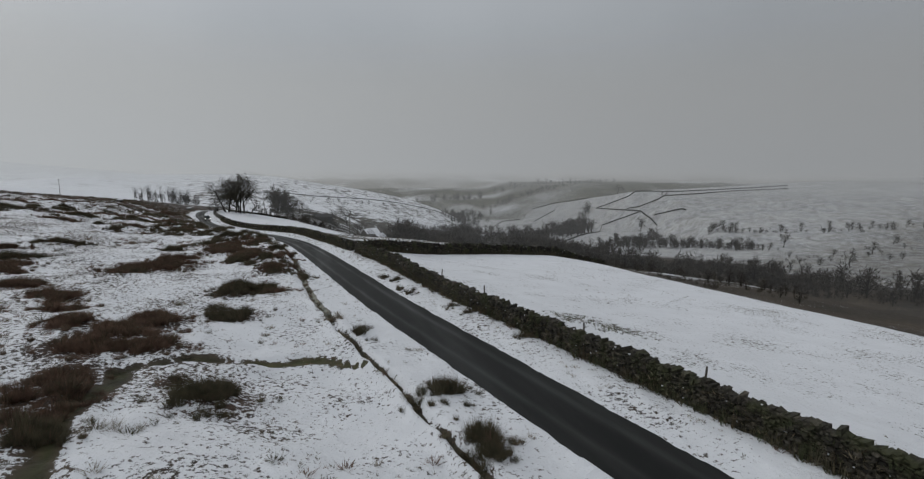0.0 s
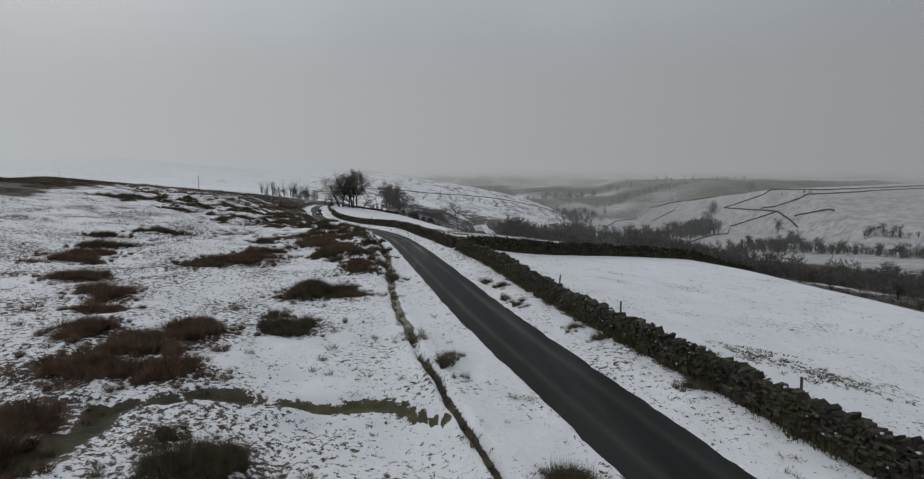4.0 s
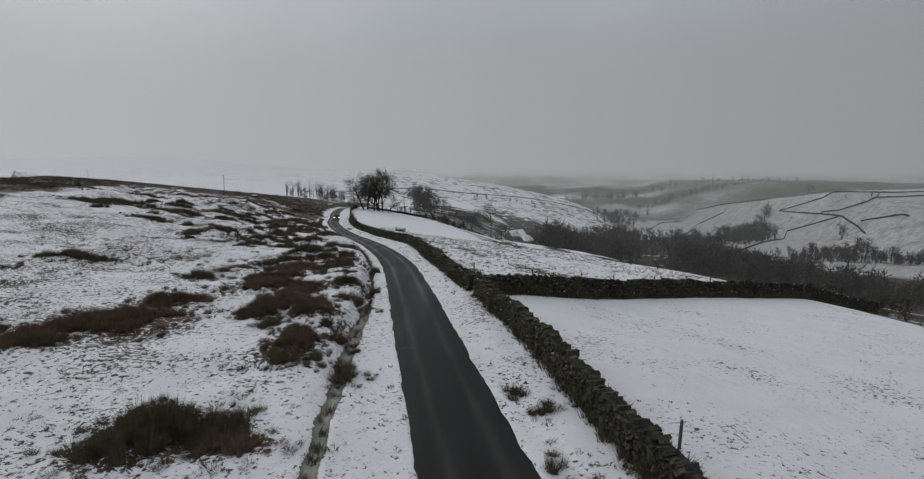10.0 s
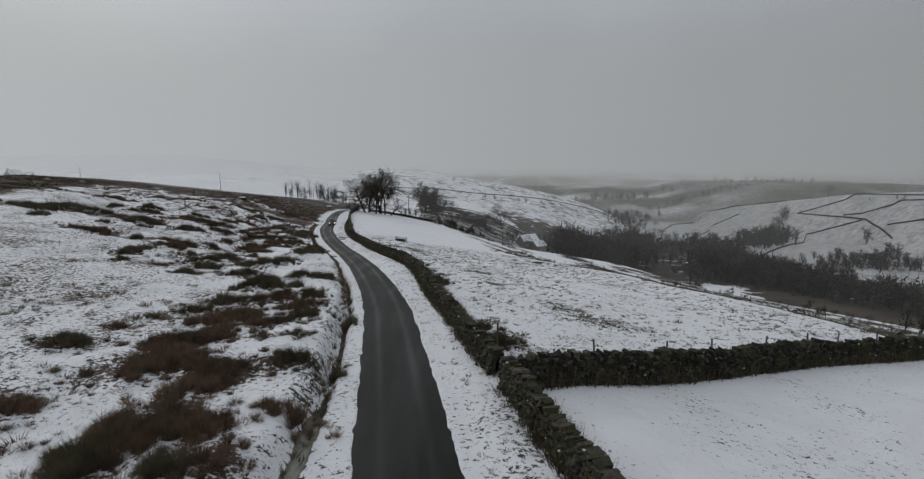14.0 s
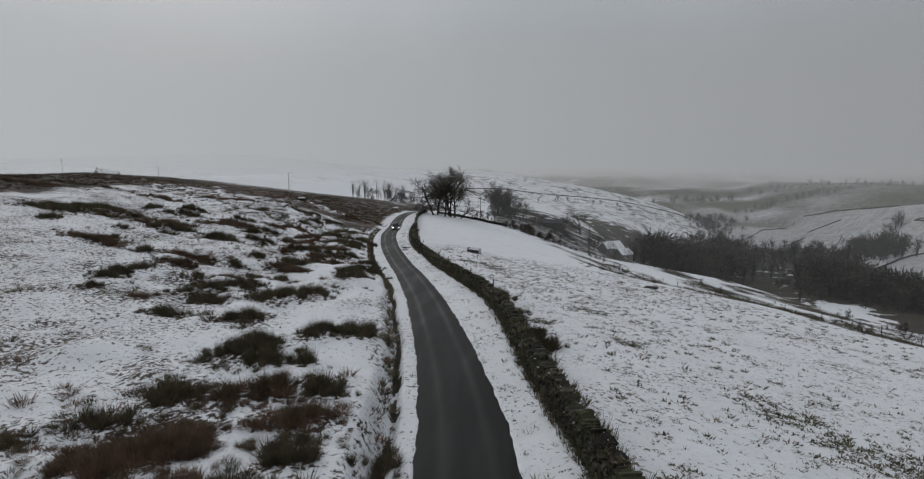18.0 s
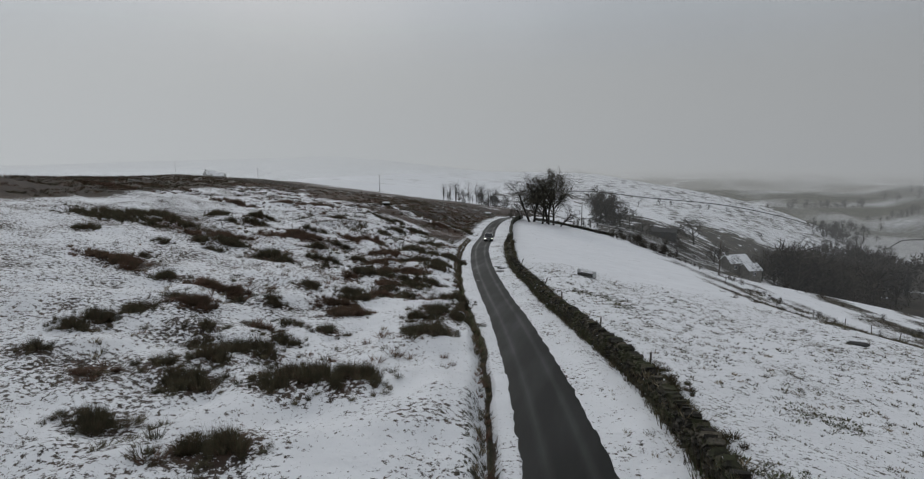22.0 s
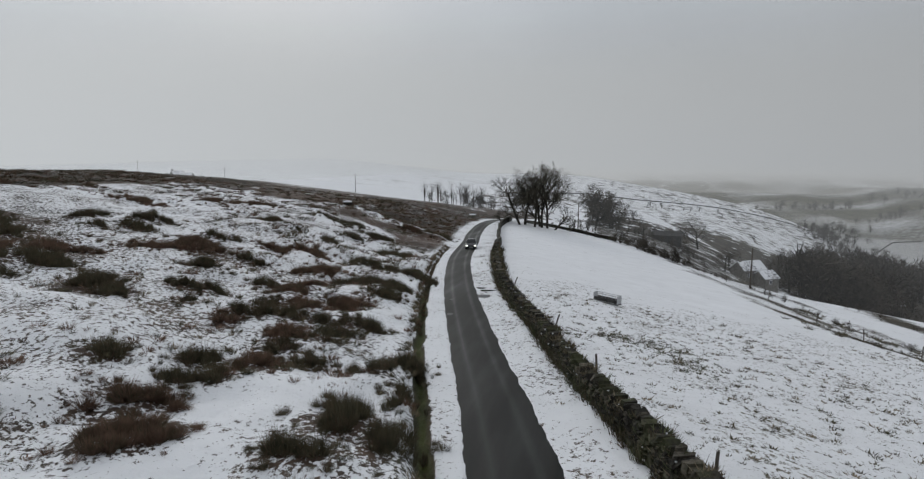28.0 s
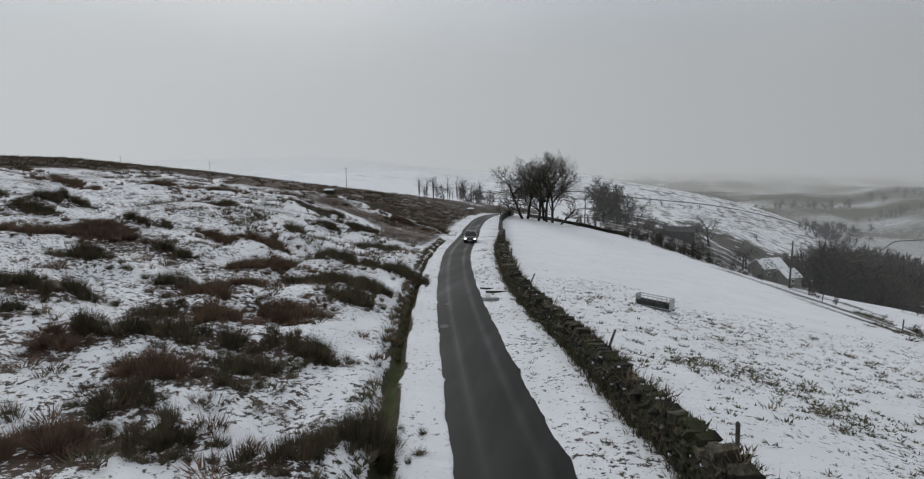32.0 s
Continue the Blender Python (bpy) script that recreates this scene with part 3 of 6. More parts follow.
RUSH += [(-4.2, 87.8, 2, 1.1), (-2.6, 87.9, 1.7, 0.8), (-6.1, 89.6, 3, 2.4), (-5.7, 90.3, 1, 1.9), (-3.5, 92.4, 1.1, 2.1), (-2.6, 93.1, 1.5, 2.1), (-1.7, 94.7, 1.7, 2.7), (-10, 96.5, 1.1, 1.4), (-9.2, 97, 1.5, 2), (-14.6, 97.4, 2.2, 1.1), (-14.5, 101.8, 1.9, 1.6), (-22.8, 101.8, 0.8, 0.6), (-16.6, 102.6, 1.1, 0.9), (-10.9, 103.5, 1.6, 2.8), (-7.7, 103.7, 1.9, 3.1), (-9.6, 104, 1.8, 3.1), (-14.8, 104, 1.9, 1), (-23.9, 105.2, 1.7, 0.9), (-14.3, 106.1, 3.2, 1.6), (-24, 106.6, 1.7, 1.5)]
RUSH += [(-18, 107, 1.2, 0.9), (-18.9, 108.6, 1.2, 0.7), (-14.5, 109.5, 1.8, 0.9), (-24.1, 109.5, 1.6, 1.6), (-23.7, 111.9, 1.2, 0.6), (-13.4, 112.5, 1.4, 0.8), (-16.5, 113.3, 1.1, 0.8), (-7.2, 113.9, 2.7, 4.3), (-21.4, 115.1, 0.6, 1.1), (-19.3, 116.2, 1.6, 0.8), (-29.1, 117.3, 2.3, 1.2), (-8.8, 117.6, 2, 1), (-6.5, 119.6, 1.5, 2.6), (-8.6, 120.8, 2.2, 3), (-16.4, 122.1, 1.4, 1.2), (-20.1, 122.4, 1.6, 1.4), (-15.4, 122.6, 1.8, 1.2), (-35.8, 122.6, 1, 1.3), (-7.6, 123.7, 1.2, 2.1), (-17.2, 124.6, 1.6, 2)]
RUSH += [(-9.9, 126, 1.7, 0.9), (-12.5, 126.4, 0.8, 1.3), (-13.4, 126.5, 1.6, 1.6), (-9.3, 126.6, 1, 1.9), (-15.1, 127.5, 1.3, 2.1), (-47.6, 127.7, 2.6, 1.9), (-38.9, 128, 1.5, 0.8), (-8.7, 128.7, 2, 3.3), (-26.6, 129.5, 2.1, 2.4), (-34.1, 129.7, 1.8, 0.9), (-14, 129.8, 1.4, 0.7), (-28.9, 130.1, 2.9, 3.5), (-19.4, 131, 2.1, 1), (-36.7, 131.1, 1.8, 2.4), (-22.9, 131.2, 1, 1.6), (-13.7, 131.4, 2, 1.7), (-18.6, 131.9, 1.7, 1.1), (-17.2, 132.3, 2.4, 1.2), (-35, 132.7, 5.3, 2.6), (-15.6, 132.9, 1.9, 0.9)]
RUSH += [(-12.9, 133.5, 1.8, 0.9), (-25.1, 133.5, 2.4, 1.2), (-13.5, 133.6, 2.6, 1.5), (-23.9, 134.7, 2.2, 1.1), (-20.5, 135.2, 1.3, 2.2), (-53.8, 135.4, 9.5, 6), (-46.3, 137.1, 11.6, 5.8), (-53, 139, 10.5, 6), (-28.2, 139.5, 3.1, 1.5), (-23, 139.6, 1.9, 1.6), (-51.1, 142, 9.9, 6), (-15.1, 142.3, 2.9, 2.2), (-15.3, 145.7, 2.4, 2.9), (-28.7, 145.9, 2.7, 1.4), (-44.1, 146.2, 3.1, 1.5), (-18.5, 146.3, 3.8, 5.8), (-48.7, 148.8, 1.6, 2.8), (-43, 149.6, 3.3, 1.6), (-35.6, 150.9, 2, 1), (-44.8, 152, 2.9, 1.5)]
RUSH += [(-34.3, 152.2, 1.3, 0.8), (-50.3, 152.3, 2.6, 2.6), (-44.1, 153.9, 2.9, 1.5), (-16.2, 156.1, 3.5, 5.3), (-21.3, 156.7, 5.4, 6), (-29.5, 163.3, 2.3, 2.1), (-33.4, 163.9, 1.2, 0.8), (-38.4, 165.6, 2.5, 3.8), (-23, 169.7, 5.9, 6), (-30.9, 172.6, 4, 2), (-28.7, 178.5, 5, 3.6), (-34.9, 181, 8.2, 6), (-25.3, 201.5, 7.4, 6)]
STRAW = [(9.3, 18.5, 0.9, 0.4), (-5.6, 22, 1.6, 0.8), (7.8, 30.1, 0.9, 0.4), (-4.1, 30.7, 0.5, 0.3), (4.6, 38, 1.1, 2.1), (3.6, 38.3, 1, 2), (-6.4, 43.8, 1.5, 0.7), (-3.6, 44.2, 1.3, 0.6), (3.1, 47.4, 0.8, 1.5), (1.4, 48.6, 0.6, 0.3), (3.2, 52.9, 1.4, 1.9), (0.6, 58.3, 0.6, 0.9), (0.8, 59.6, 1.1, 0.6), (2.6, 59.9, 0.8, 0.4), (1.2, 65.3, 1.4, 0.7), (-2.6, 76.2, 0.8, 0.4), (-17.6, 86.5, 1.3, 0.7), (-11.2, 90, 1, 0.5), (-0.3, 94.9, 1.5, 2.2), (-13.9, 98, 1.2, 0.6)]
STRAW += [(-18.2, 101.1, 0.8, 0.4), (-21.9, 107.5, 1, 0.6), (-18.2, 109.1, 1.2, 0.6), (-11.5, 128.8, 1.3, 0.6), (-9.6, 131.3, 0.6, 0.9)]
BRACKEN = [(float(road_x(y) + wall_off(y)) + off, y, w, w * 1.3) for y, off, w in ((76, 1.3, 1.6), (79, 1.1, 1.3), (95, 1.0, 1.8), (97.5, 1.2, 1.4), (104, 0.9, 1.1), (110, 1.0, 1.6), (112.5, 1.1, 1.3), (117, 0.9, 1.2), (124, 0.8, 1.0), (139, 0.9, 1.0), (143, 0.8, 0.9))]
RUSH += [(float(road_x(y)) + u, y, w, w) for y, u, w in ((46, 2.5, 0.9), (44.5, 2.7, 0.6), (38.5, 3.6, 0.5), (36.5, 3.9, 0.5), (52, 2.6, 0.5), (30, 4.2, 0.5), (50, 3.4, 0.4))]

# how much the plants show through the snow: the moor more than the fields
moor = step(0.4, 2.0, side)
lay(moor * step(8, 20, -gu + 4 * rough(gx, gy, 8, 23)), 0.236)
lay(moor * step(-0.1, 0.5, rough(gx, gy, 13, 24)) * step(14, 26, -gu) * 0.7, 0.258)
litter = np.zeros(len(gx))
for x, y, w, d in HEATHER + RUSH:
    by = np.nonzero((np.abs(gx - x) < w + 0.6) & (np.abs(gy - y) < d + 0.6))[0]
    litter[by] = np.maximum(litter[by], 1 - step(0.35, 1.0, np.hypot((gx[by] - x) / (0.8 * w + 0.3), (gy[by] - y) / (0.8 * d + 0.3))))
lay(litter * moor * (1 - step(150, 165, gy)), 0.325, HEATH)
field = step(0.2, 1.2, gu - wall_off(gyy))
lay(field, 0.172, PASTURE)
lay(field * (1 - step(69, 71, gy - 0.42 * (gx - 12))), 0.165, PASTURE)
lay(field * step(150, 175, gy), 0.10, PASTURE)
crest_gap = gx - (-74 - 0.28 * (gyy - 84))
lay(step(-6, 0, crest_gap) * (1 - step(17, 23, crest_gap + 4 * rough(gx, gy, 9, 22))) * step(10, 20, -gu) * (1 - step(285, 310, gy)), 0.70, (0.04, 0.028, 0.021))
lay(moor * step(-0.05, 0.25, rough(gx, gy, 12, 21) + 1.1 * step(165, 240, gy - 0.3 * gu) - 1.2 * step(22, 50, -gu) * (1 - step(215, 240, gy)) - 0.5) * step(160, 175, gy) * (1 - step(330, 350, gy)), 0.36, HEATH)
edge_y = 204 + 5 * rough(gx, gy, 9, 38) + 2 * rough(gx, gy, 3, 39) - 1.6 * np.clip(-gx - 90, 0, 40)
lay(moor * step(-2, 2, gy - edge_y) * (1 - step(300, 315, gy)) * step(8, 16, -gu), 0.40 + 0.10 * rough(gx, gy, 6, 40), (0.06, 0.042, 0.032))
ditch = (1 - step(0.04, 0.15 + 0.22 * step(112, 120, gy) * (1 - step(146, 160, gy)), np.abs(side - 0.12 * rough(gx, gy, 2.0, 10)))) * (1 - step(180, 195, gy))
lay(ditch * step(-0.7, 0.1, rough(gx, gy, 1.3, 27) + 0.5 * step(100, 118, gy)), 0.7, (0.042, 0.042, 0.025))
lay((1 - step(0.16, 0.34, np.abs(side - 0.12 * rough(gx, gy, 2.0, 10)))) * step(112, 120, gy) * (1 - step(146, 156, gy)), 0.9, MOSS)
face = step(0.15, 0.4, side) * (1 - step(0.9, 1.5, side)) * step(56, 64, gy) * (1 - step(140, 160, gy))
lay(face, 0.225 + 0.05 * rough(gx, gy, 1.2, 37), (0.05, 0.048, 0.034))
SLUSH = (0.30, 0.32, 0.29)
lay((1 - step(0.16, 0.30, np.abs(side - 0.12 * rough(gx, gy, 2.0, 10)))) * step(36, 40, gy) * (1 - step(66, 70, gy)), 0.7, SLUSH)
lay((1 - step(0.05, 0.18, stream_side(gx, gy))), 0.7, (0.045, 0.048, 0.022))
lay((1 - step(0.10, 0.28, stream_side(gx, gy) - 0.10 * step(0.2, 1.5, gx) * (1 - step(2.8, 4, gx)))) * step(-2, 0, gx), 0.6, (0.085, 0.09, 0.038))
edge_u = gu + lip_shift(gy) + 2.2 * rough(gx, gy, 9, 25) + 0.8 * rough(gx, gy, 3, 26)
for start, end, amount in ((45, 49, 0.36), (49, 55, 0.27), (55, 60, 0.40), (60, 66, 0.30), (66, 72, 0.42), (72, 80, 0.33), (80, 85, 0.44), (85, 96, 0.36)):
    lay(step(start - 0.6, start + 0.6, edge_u) * (1 - step(end - 0.6, end + 0.6, edge_u)) * (1 - step(170, 200, gy)), amount, WOODY)
lay(step(46, 50, edge_u) * (1 - step(105, 135, gy)), 0.42, (0.055, 0.045, 0.033))
GREENISH = (0.08, 0.08, 0.048)
foot = 225 + 22 * (1 - step(250, 330, gy)) + 0.28 * np.clip(gy - 380, 0, 260) + 0.12 * np.clip(gy - 640, 0, 500)
lay(np.maximum(step(94, 99, edge_u), step(62, 75, gu) * step(225, 245, gy)), 0.42, WOODY)
lay(step(450, 560, gy) * (gx > -60), 0.40, WOODY)
terrace = rough(gu / 4.5 + 0.6 * rough(gx, gy, 14, 43), gy / 26, 1, 44) + 0.5 * rough(gu / 1.8, gy / 9, 1, 45)
lay(step(84, 95, gu) * step(0, 12, gx - foot + 10 * rough(gx, gy, 40, 31)), 0.315, (0.22, 0.22, 0.20))
lay(step(84, 95, gu) * step(-30, 0, gx - foot) * (1 - step(210, 300, gy - 0.25 * (gx - 300))), 0.40, (0.13, 0.125, 0.105))
lay(step(84, 95, gu) * (1 - step(-6, 6, gx - foot)) * (1 - step(300, 340, gy)), 0.50, (0.06, 0.048, 0.034))
lay(step(46, 50, edge_u) * (1 - step(165, 185, gu)) * step(70, 90, gy) * (1 - step(290, 330, gy)), 0.235 + 0.14 * terrace, (0.055, 0.048, 0.034))
lay(step(640, 740, gy) * (1 - step(0, 14, gx - 338 - 0.1 * (gy - 950) + 12 * rough(gx, gy, 50, 32))), 0.195 + 0.05 * rough(gx, gy, 70, 33), (0.085, 0.08, 0.066))
lay(step(960, 990, gy) * (gx > -60) * (1 - step(420, 470, gx - 0.2 * (gy - 900))), 0.38 + 0.10 * rough(gx, gy, 60, 36), GREENISH)
lay(np.maximum(step(1130, 1200, gy), step(940, 1000, gy) * step(420, 470, gx)), 0.43 + 0.20 * rough(gx, gy, 110, 34) + 0.08 * rough(gx, gy, 45, 35), GREENISH)
lay(step(170, 200, -gu), 0.24, PASTURE)
lay(step(320, 350, gy) * (1 - step(-70, -30, gx)), 0.11, PASTURE)
coarse = np.maximum(np.maximum(step(45, 120, gu), step(90, 190, -gu)), step(230, 420, gy))
coarse = coarse * (1 - 0.8 * step(-10, 20, gx - foot) * step(84, 95, gu))
lay(step(0, 3, gy - 250 + 1.25 * np.clip(gx - 8, 0, 40) + 1.5 * rough(gx, gy, 5, 28)) * step(2, 6, gx) * (1 - step(62, 70, gu)) * step(205, 215, gy) * (gy < 420), 0.33, WOODY)
even = step(-10, 20, gx - foot) * step(84, 95, gu) + 0.35 * step(640, 740, gy) * (gx < 400)
relief = (1 - step(70, 140, gu)) * (1 - step(200, 330, gy)) * (1 - step(90, 150, -gu))
for key, data in (("cover", cover), ("coarse", coarse), ("relief", relief), ("even", even)):
    ground.data.attributes.new(key, "FLOAT", "POINT").data.foreach_set("value", data.astype(np.float32))
ground.data.attributes.new("plants", "FLOAT_COLOR", "POINT").data.foreach_set("color", np.column_stack([tone, np.ones(len(gx))]).astype(np.float32).ravel())
tagged(ground, "snow-dusted moorland and sloping pastures falling to a valley", "ground", kind="structure")

# the road: a narrow strip of wet asphalt, a little higher in the middle
ry = np.arange(-80, 336, 0.8)
ru = np.linspace(-1, 1, 25)
RY, RU = np.meshgrid(ry, ru, indexing="ij")
RX = road_x(RY) + RU * (half_width(RY) + 0.26)
RZ = road_z(RY) - 0.035 + 0.03 * (1 - RU**2) + 0.012 * rough(RX, RY, 1.5, 13)
road = sheet("road", np.stack([RX, RY, RZ], -1).reshape(-1, 3), grid_faces(len(ry), 25), [M_ROAD])
wheel = np.maximum(np.exp(-(((RU + 0.42) / 0.09) ** 2)), np.exp(-(((RU - 0.44) / 0.10) ** 2))) * (0.75 + 0.25 * rough(RX, RY, 6, 14))
road.data.attributes.new("tracks", "FLOAT", "POINT").data.foreach_set("value", wheel.ravel().astype(np.float32))
tagged(road, "narrow wet asphalt lane between snowy verges", "road", kind="structure")

# haze in the valley and over the hilltops, painted by glowing see-through curtains
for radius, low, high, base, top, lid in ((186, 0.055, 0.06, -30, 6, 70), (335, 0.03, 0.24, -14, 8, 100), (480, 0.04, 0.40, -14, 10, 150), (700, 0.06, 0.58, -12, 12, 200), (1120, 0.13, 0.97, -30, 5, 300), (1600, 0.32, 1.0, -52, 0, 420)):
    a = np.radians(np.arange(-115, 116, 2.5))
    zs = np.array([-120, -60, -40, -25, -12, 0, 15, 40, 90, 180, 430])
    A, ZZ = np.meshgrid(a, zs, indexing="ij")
    curtain = sheet("haze_curtain", np.stack([radius * np.sin(A) - 5, 70 + radius * np.cos(A), ZZ], -1).reshape(-1, 3), grid_faces(len(a), len(zs)),
                [haze_glow_material("mist", low, high, base, top, lid, radius)])
    tagged(curtain, "glowing see-through curtain painting pale grey mist over the valley", "mist", kind="structure")

# ---- drystone walls ----
def stone_shapes(count=8):
    """Unit stones: rough blocks, each narrower at its face."""
    shapes = []
    rng = np.random.RandomState(7)
    for _ in range(count):
        c = np.array([(x, y, z) for z in (-0.5, 0.5) for y in (-0.5, 0.5) for x in (-0.5, 0.5)], float)
        c += rng.uniform(-0.19, 0.19, c.shape)
        face = c[:, 0] < 0
        c[face, 1:] *= rng.uniform(0.7, 0.95, (face.sum(), 1))
        shapes.append(c)
    return shapes


STONES = stone_shapes()
STONE_FACES = np.array([(0, 2, 3, 1), (4, 5, 7, 6), (0, 1, 5, 4), (2, 6, 7, 3), (0, 4, 6, 2), (1, 3, 7, 5)])
STONE_MESHES = []
for c in STONES:
    me = bpy.data.meshes.new("stone")
    me.from_pydata([tuple(v) for v in c], [], [tuple(int(i) for i in q) for q in STONE_FACES])
    me.materials.append(M_STONE)
    STONE_MESHES.append(me)


def drystone_wall(line, label, height=1.3, thick=0.62, picked=None, group="", both_sides=False):
    """A wall along a line of places (x, y): a core, courses of stones on its face and upright cope stones. picked: the stretch along
    the line, in metres, whose stones are parts of their own; line runs so that the seen face is on its left."""
    rng = np.random.RandomState(int(abs(line[0][0] * 7 + line[0][1] * 13)) % 9999)
    line = np.array(line, float)
    run = np.r_[0, np.cumsum(np.hypot(*np.diff(line, axis=0).T))]
    total = run[-1]
    place = lambda s: np.stack([np.interp(s, run, line[:, 0]), np.interp(s, run, line[:, 1])], -1)

    def frame_at(s):
        p, q = place(np.maximum(s - 0.4, 0)), place(np.minimum(s + 0.4, total))
        d = (q - p) / np.linalg.norm(q - p, axis=-1, keepdims=True)
        return place(s), d, np.stack([-d[:, 1], d[:, 0]], -1)          # middle, along, to the left

    wall = empty("drystone_wall", *place(np.array([total / 2]))[0], ground_z(*place(np.array([total / 2]))[0]))
    tagged(wall, label, "stone wall", group)
    base = wall.matrix_world.translation
    # core
    s = np.linspace(0, total, max(int(total / 0.8), 3))
    mid_, along, left = frame_at(s)
    gz = full_ground(mid_[:, 0], mid_[:, 1])
    top = height * (1 + 0.09 * rough(s, 0 * s, 5, 41) + 0.06 * rough(s, 0 * s, 1.7, 42))
    ring = []
    for w, h in ((0.40, -0.3), (0.24, 1.0), (-0.24, 1.0), (-0.40, -0.3)):
        xy = mid_ + left * (w * thick)
        ring.append(np.stack([xy[:, 0], xy[:, 1], gz + np.where(h < 0, h, top * h - 0.06)], -1))
    ring = np.stack(ring, 1)
    core = sheet("core", ring.reshape(-1, 3) - np.array(base), grid_faces(len(s), 4), [M_CORE], smooth=False)
    core.parent = wall
    # stones: middle, along, left, size (depth, length, height), lean, which shape
    rows_ = []
    course = 0.0
    n = 0
    while course < height - 0.08:
        h = rng.uniform(0.08, 0.16)
        for sign in ((1, -1) if both_sides else (1,)):
            p = rng.uniform(0, 0.3)
            while p < total:
                length = rng.uniform(0.12, 0.36)
                out = thick * (0.5 - 0.16 * course / height) - 0.10 + rng.uniform(-0.07, 0.08)
                rows_.append((p + length / 2, sign * out, course + h / 2, 0.28, length * 0.97, h * rng.uniform(0.75, 1.15), rng.uniform(-12, 12), 0, n % 8))
                p += length
                n += 1
        course += h
    p = 0.0
    while p < total:
        t_ = rng.uniform(0.10, 0.30)
        rows_.append((p + t_ / 2, rng.uniform(0.0, 0.09), height + rng.uniform(-0.12, 0.06), thick * rng.uniform(0.35, 0.8), t_ * 1.05, rng.uniform(0.14, 0.36), rng.uniform(-16, 16), rng.uniform(-30, 30), n % 8))
        p += t_
        n += 1
    r = np.array(rows_)
    r = r[rng.uniform(0, 1, len(r)) > 0.02]
    m_, a_, l_ = frame_at(r[:, 0])
    c = m_ + l_ * r[:, 1:2]
    z = full_ground(m_[:, 0], m_[:, 1]) + r[:, 2] * (1 + 0.09 * rough(r[:, 0], 0 * r[:, 0], 5, 41) + 0.06 * rough(r[:, 0], 0 * r[:, 0], 1.7, 42))
    centre = np.column_stack([c, z]) - np.array(base)
    flip = np.where(r[:, 1:2] < 0, -1.0, 1.0)
    ax = np.column_stack([-l_ * flip, np.zeros(len(r))])               # the face looks outwards
    ay = np.column_stack([-a_ * flip, np.zeros(len(r))])
    roll, lean = np.radians(r[:, 6:7]), np.radians(r[:, 7:8])
    up = np.array([[0, 0, 1.0]])
    az = up * np.cos(roll + lean) + ay * np.sin(roll + lean)
    ay = ay * np.cos(roll + lean) - up * np.sin(roll + lean)
    basis = np.stack([ax * r[:, 3:4], ay * r[:, 4:5], az * r[:, 5:6]], -1)   # columns
    chosen = np.zeros(len(r), bool)
    if picked:
        inside = np.nonzero((r[:, 0] > picked[0]) & (r[:, 0] < picked[1]) & (r[:, 1] >= 0))[0][:290]
        chosen[inside] = True
        for i in inside:
            ob = new("stone", STONE_MESHES[int(r[i, 8])])
            ob.parent = wall
            m = Matrix(basis[i].tolist()).to_4x4()
            m.translation = Vector(centre[i])
            ob.matrix_local = m
    rest = ~chosen
    verts = np.einsum("nij,nkj->nki", basis[rest], np.stack(STONES)[r[rest, 8].astype(int)]) + centre[rest][:, None]
    faces = (np.arange(rest.sum())[:, None, None] * 8 + STONE_FACES[None]).reshape(-1, 4)
    joined = sheet("stonework", verts.reshape(-1, 3), faces, [M_STONE], smooth=False)
    joined.parent = wall
    tagged(joined, kind="stuff")
    # snow lodged on ledges and between the cope stones
    k = int(total * 1.6)
    s = rng.uniform(0, total, k)
    m_, a_, l_ = frame_at(s)
    up_ = np.where(rng.uniform(0, 1, k) < 0.45, height + 0.06, rng.uniform(0.1, height, k))
    out = np.where(up_ > height, rng.uniform(-0.25, 0.25, k), thick * (0.5 - 0.16 * up_ / height) + 0.04)
    c = m_ + l_ * out[:, None]
    spots = np.column_stack([c[:, 0] - base[0], c[:, 1] - base[1], full_ground(m_[:, 0], m_[:, 1]) + up_ - base[2]])
    size = rng.uniform(0.012, 0.05, (k, 1, 1)) * np.array([[[1.0, 1.0, 0.55]]])
    pads = spots[:, None] + np.stack(STONES)[np.arange(k) % 8] * 2 * size
    lodged = sheet("lodged_snow", pads.reshape(-1, 3), (np.arange(k)[:, None, None] * 8 + STONE_FACES[None]).reshape(-1, 4), [M_SNOWCAP], smooth=True)
    lodged.parent = wall
    tagged(lodged, "small patches of snow lodged in the wall", kind="stuff")
    return wall


def roadside(y0, y1, gap=1.0):
    y = np.arange(y0, y1, gap)
    return np.stack([road_x(y) + wall_off(y), y], -1)


drystone_wall(roadside(-30, 70.5), "dark mossy drystone wall along the snowy lane", picked=(60, 66), thick=0.7, group="roadside walls")
drystone_wall(roadside(71, 188), "dark drystone wall beside a bending snowy lane", picked=(46, 51), height=1.05, thick=0.8, group="roadside walls")
FIELD_WALL = [(11.2, 69.7), (14.5, 70.6), (18, 71.9), (22, 73.9), (25, 75.4), (31, 78.2), (38, 80.8), (50.4, 86.6), (66, 96.0)]
field_wall_y = curve(FIELD_WALL)
drystone_wall(FIELD_WALL[::-1], "drystone wall dividing two snowy pastures", height=1.42, thick=0.7, group="field walls", both_sides=True)


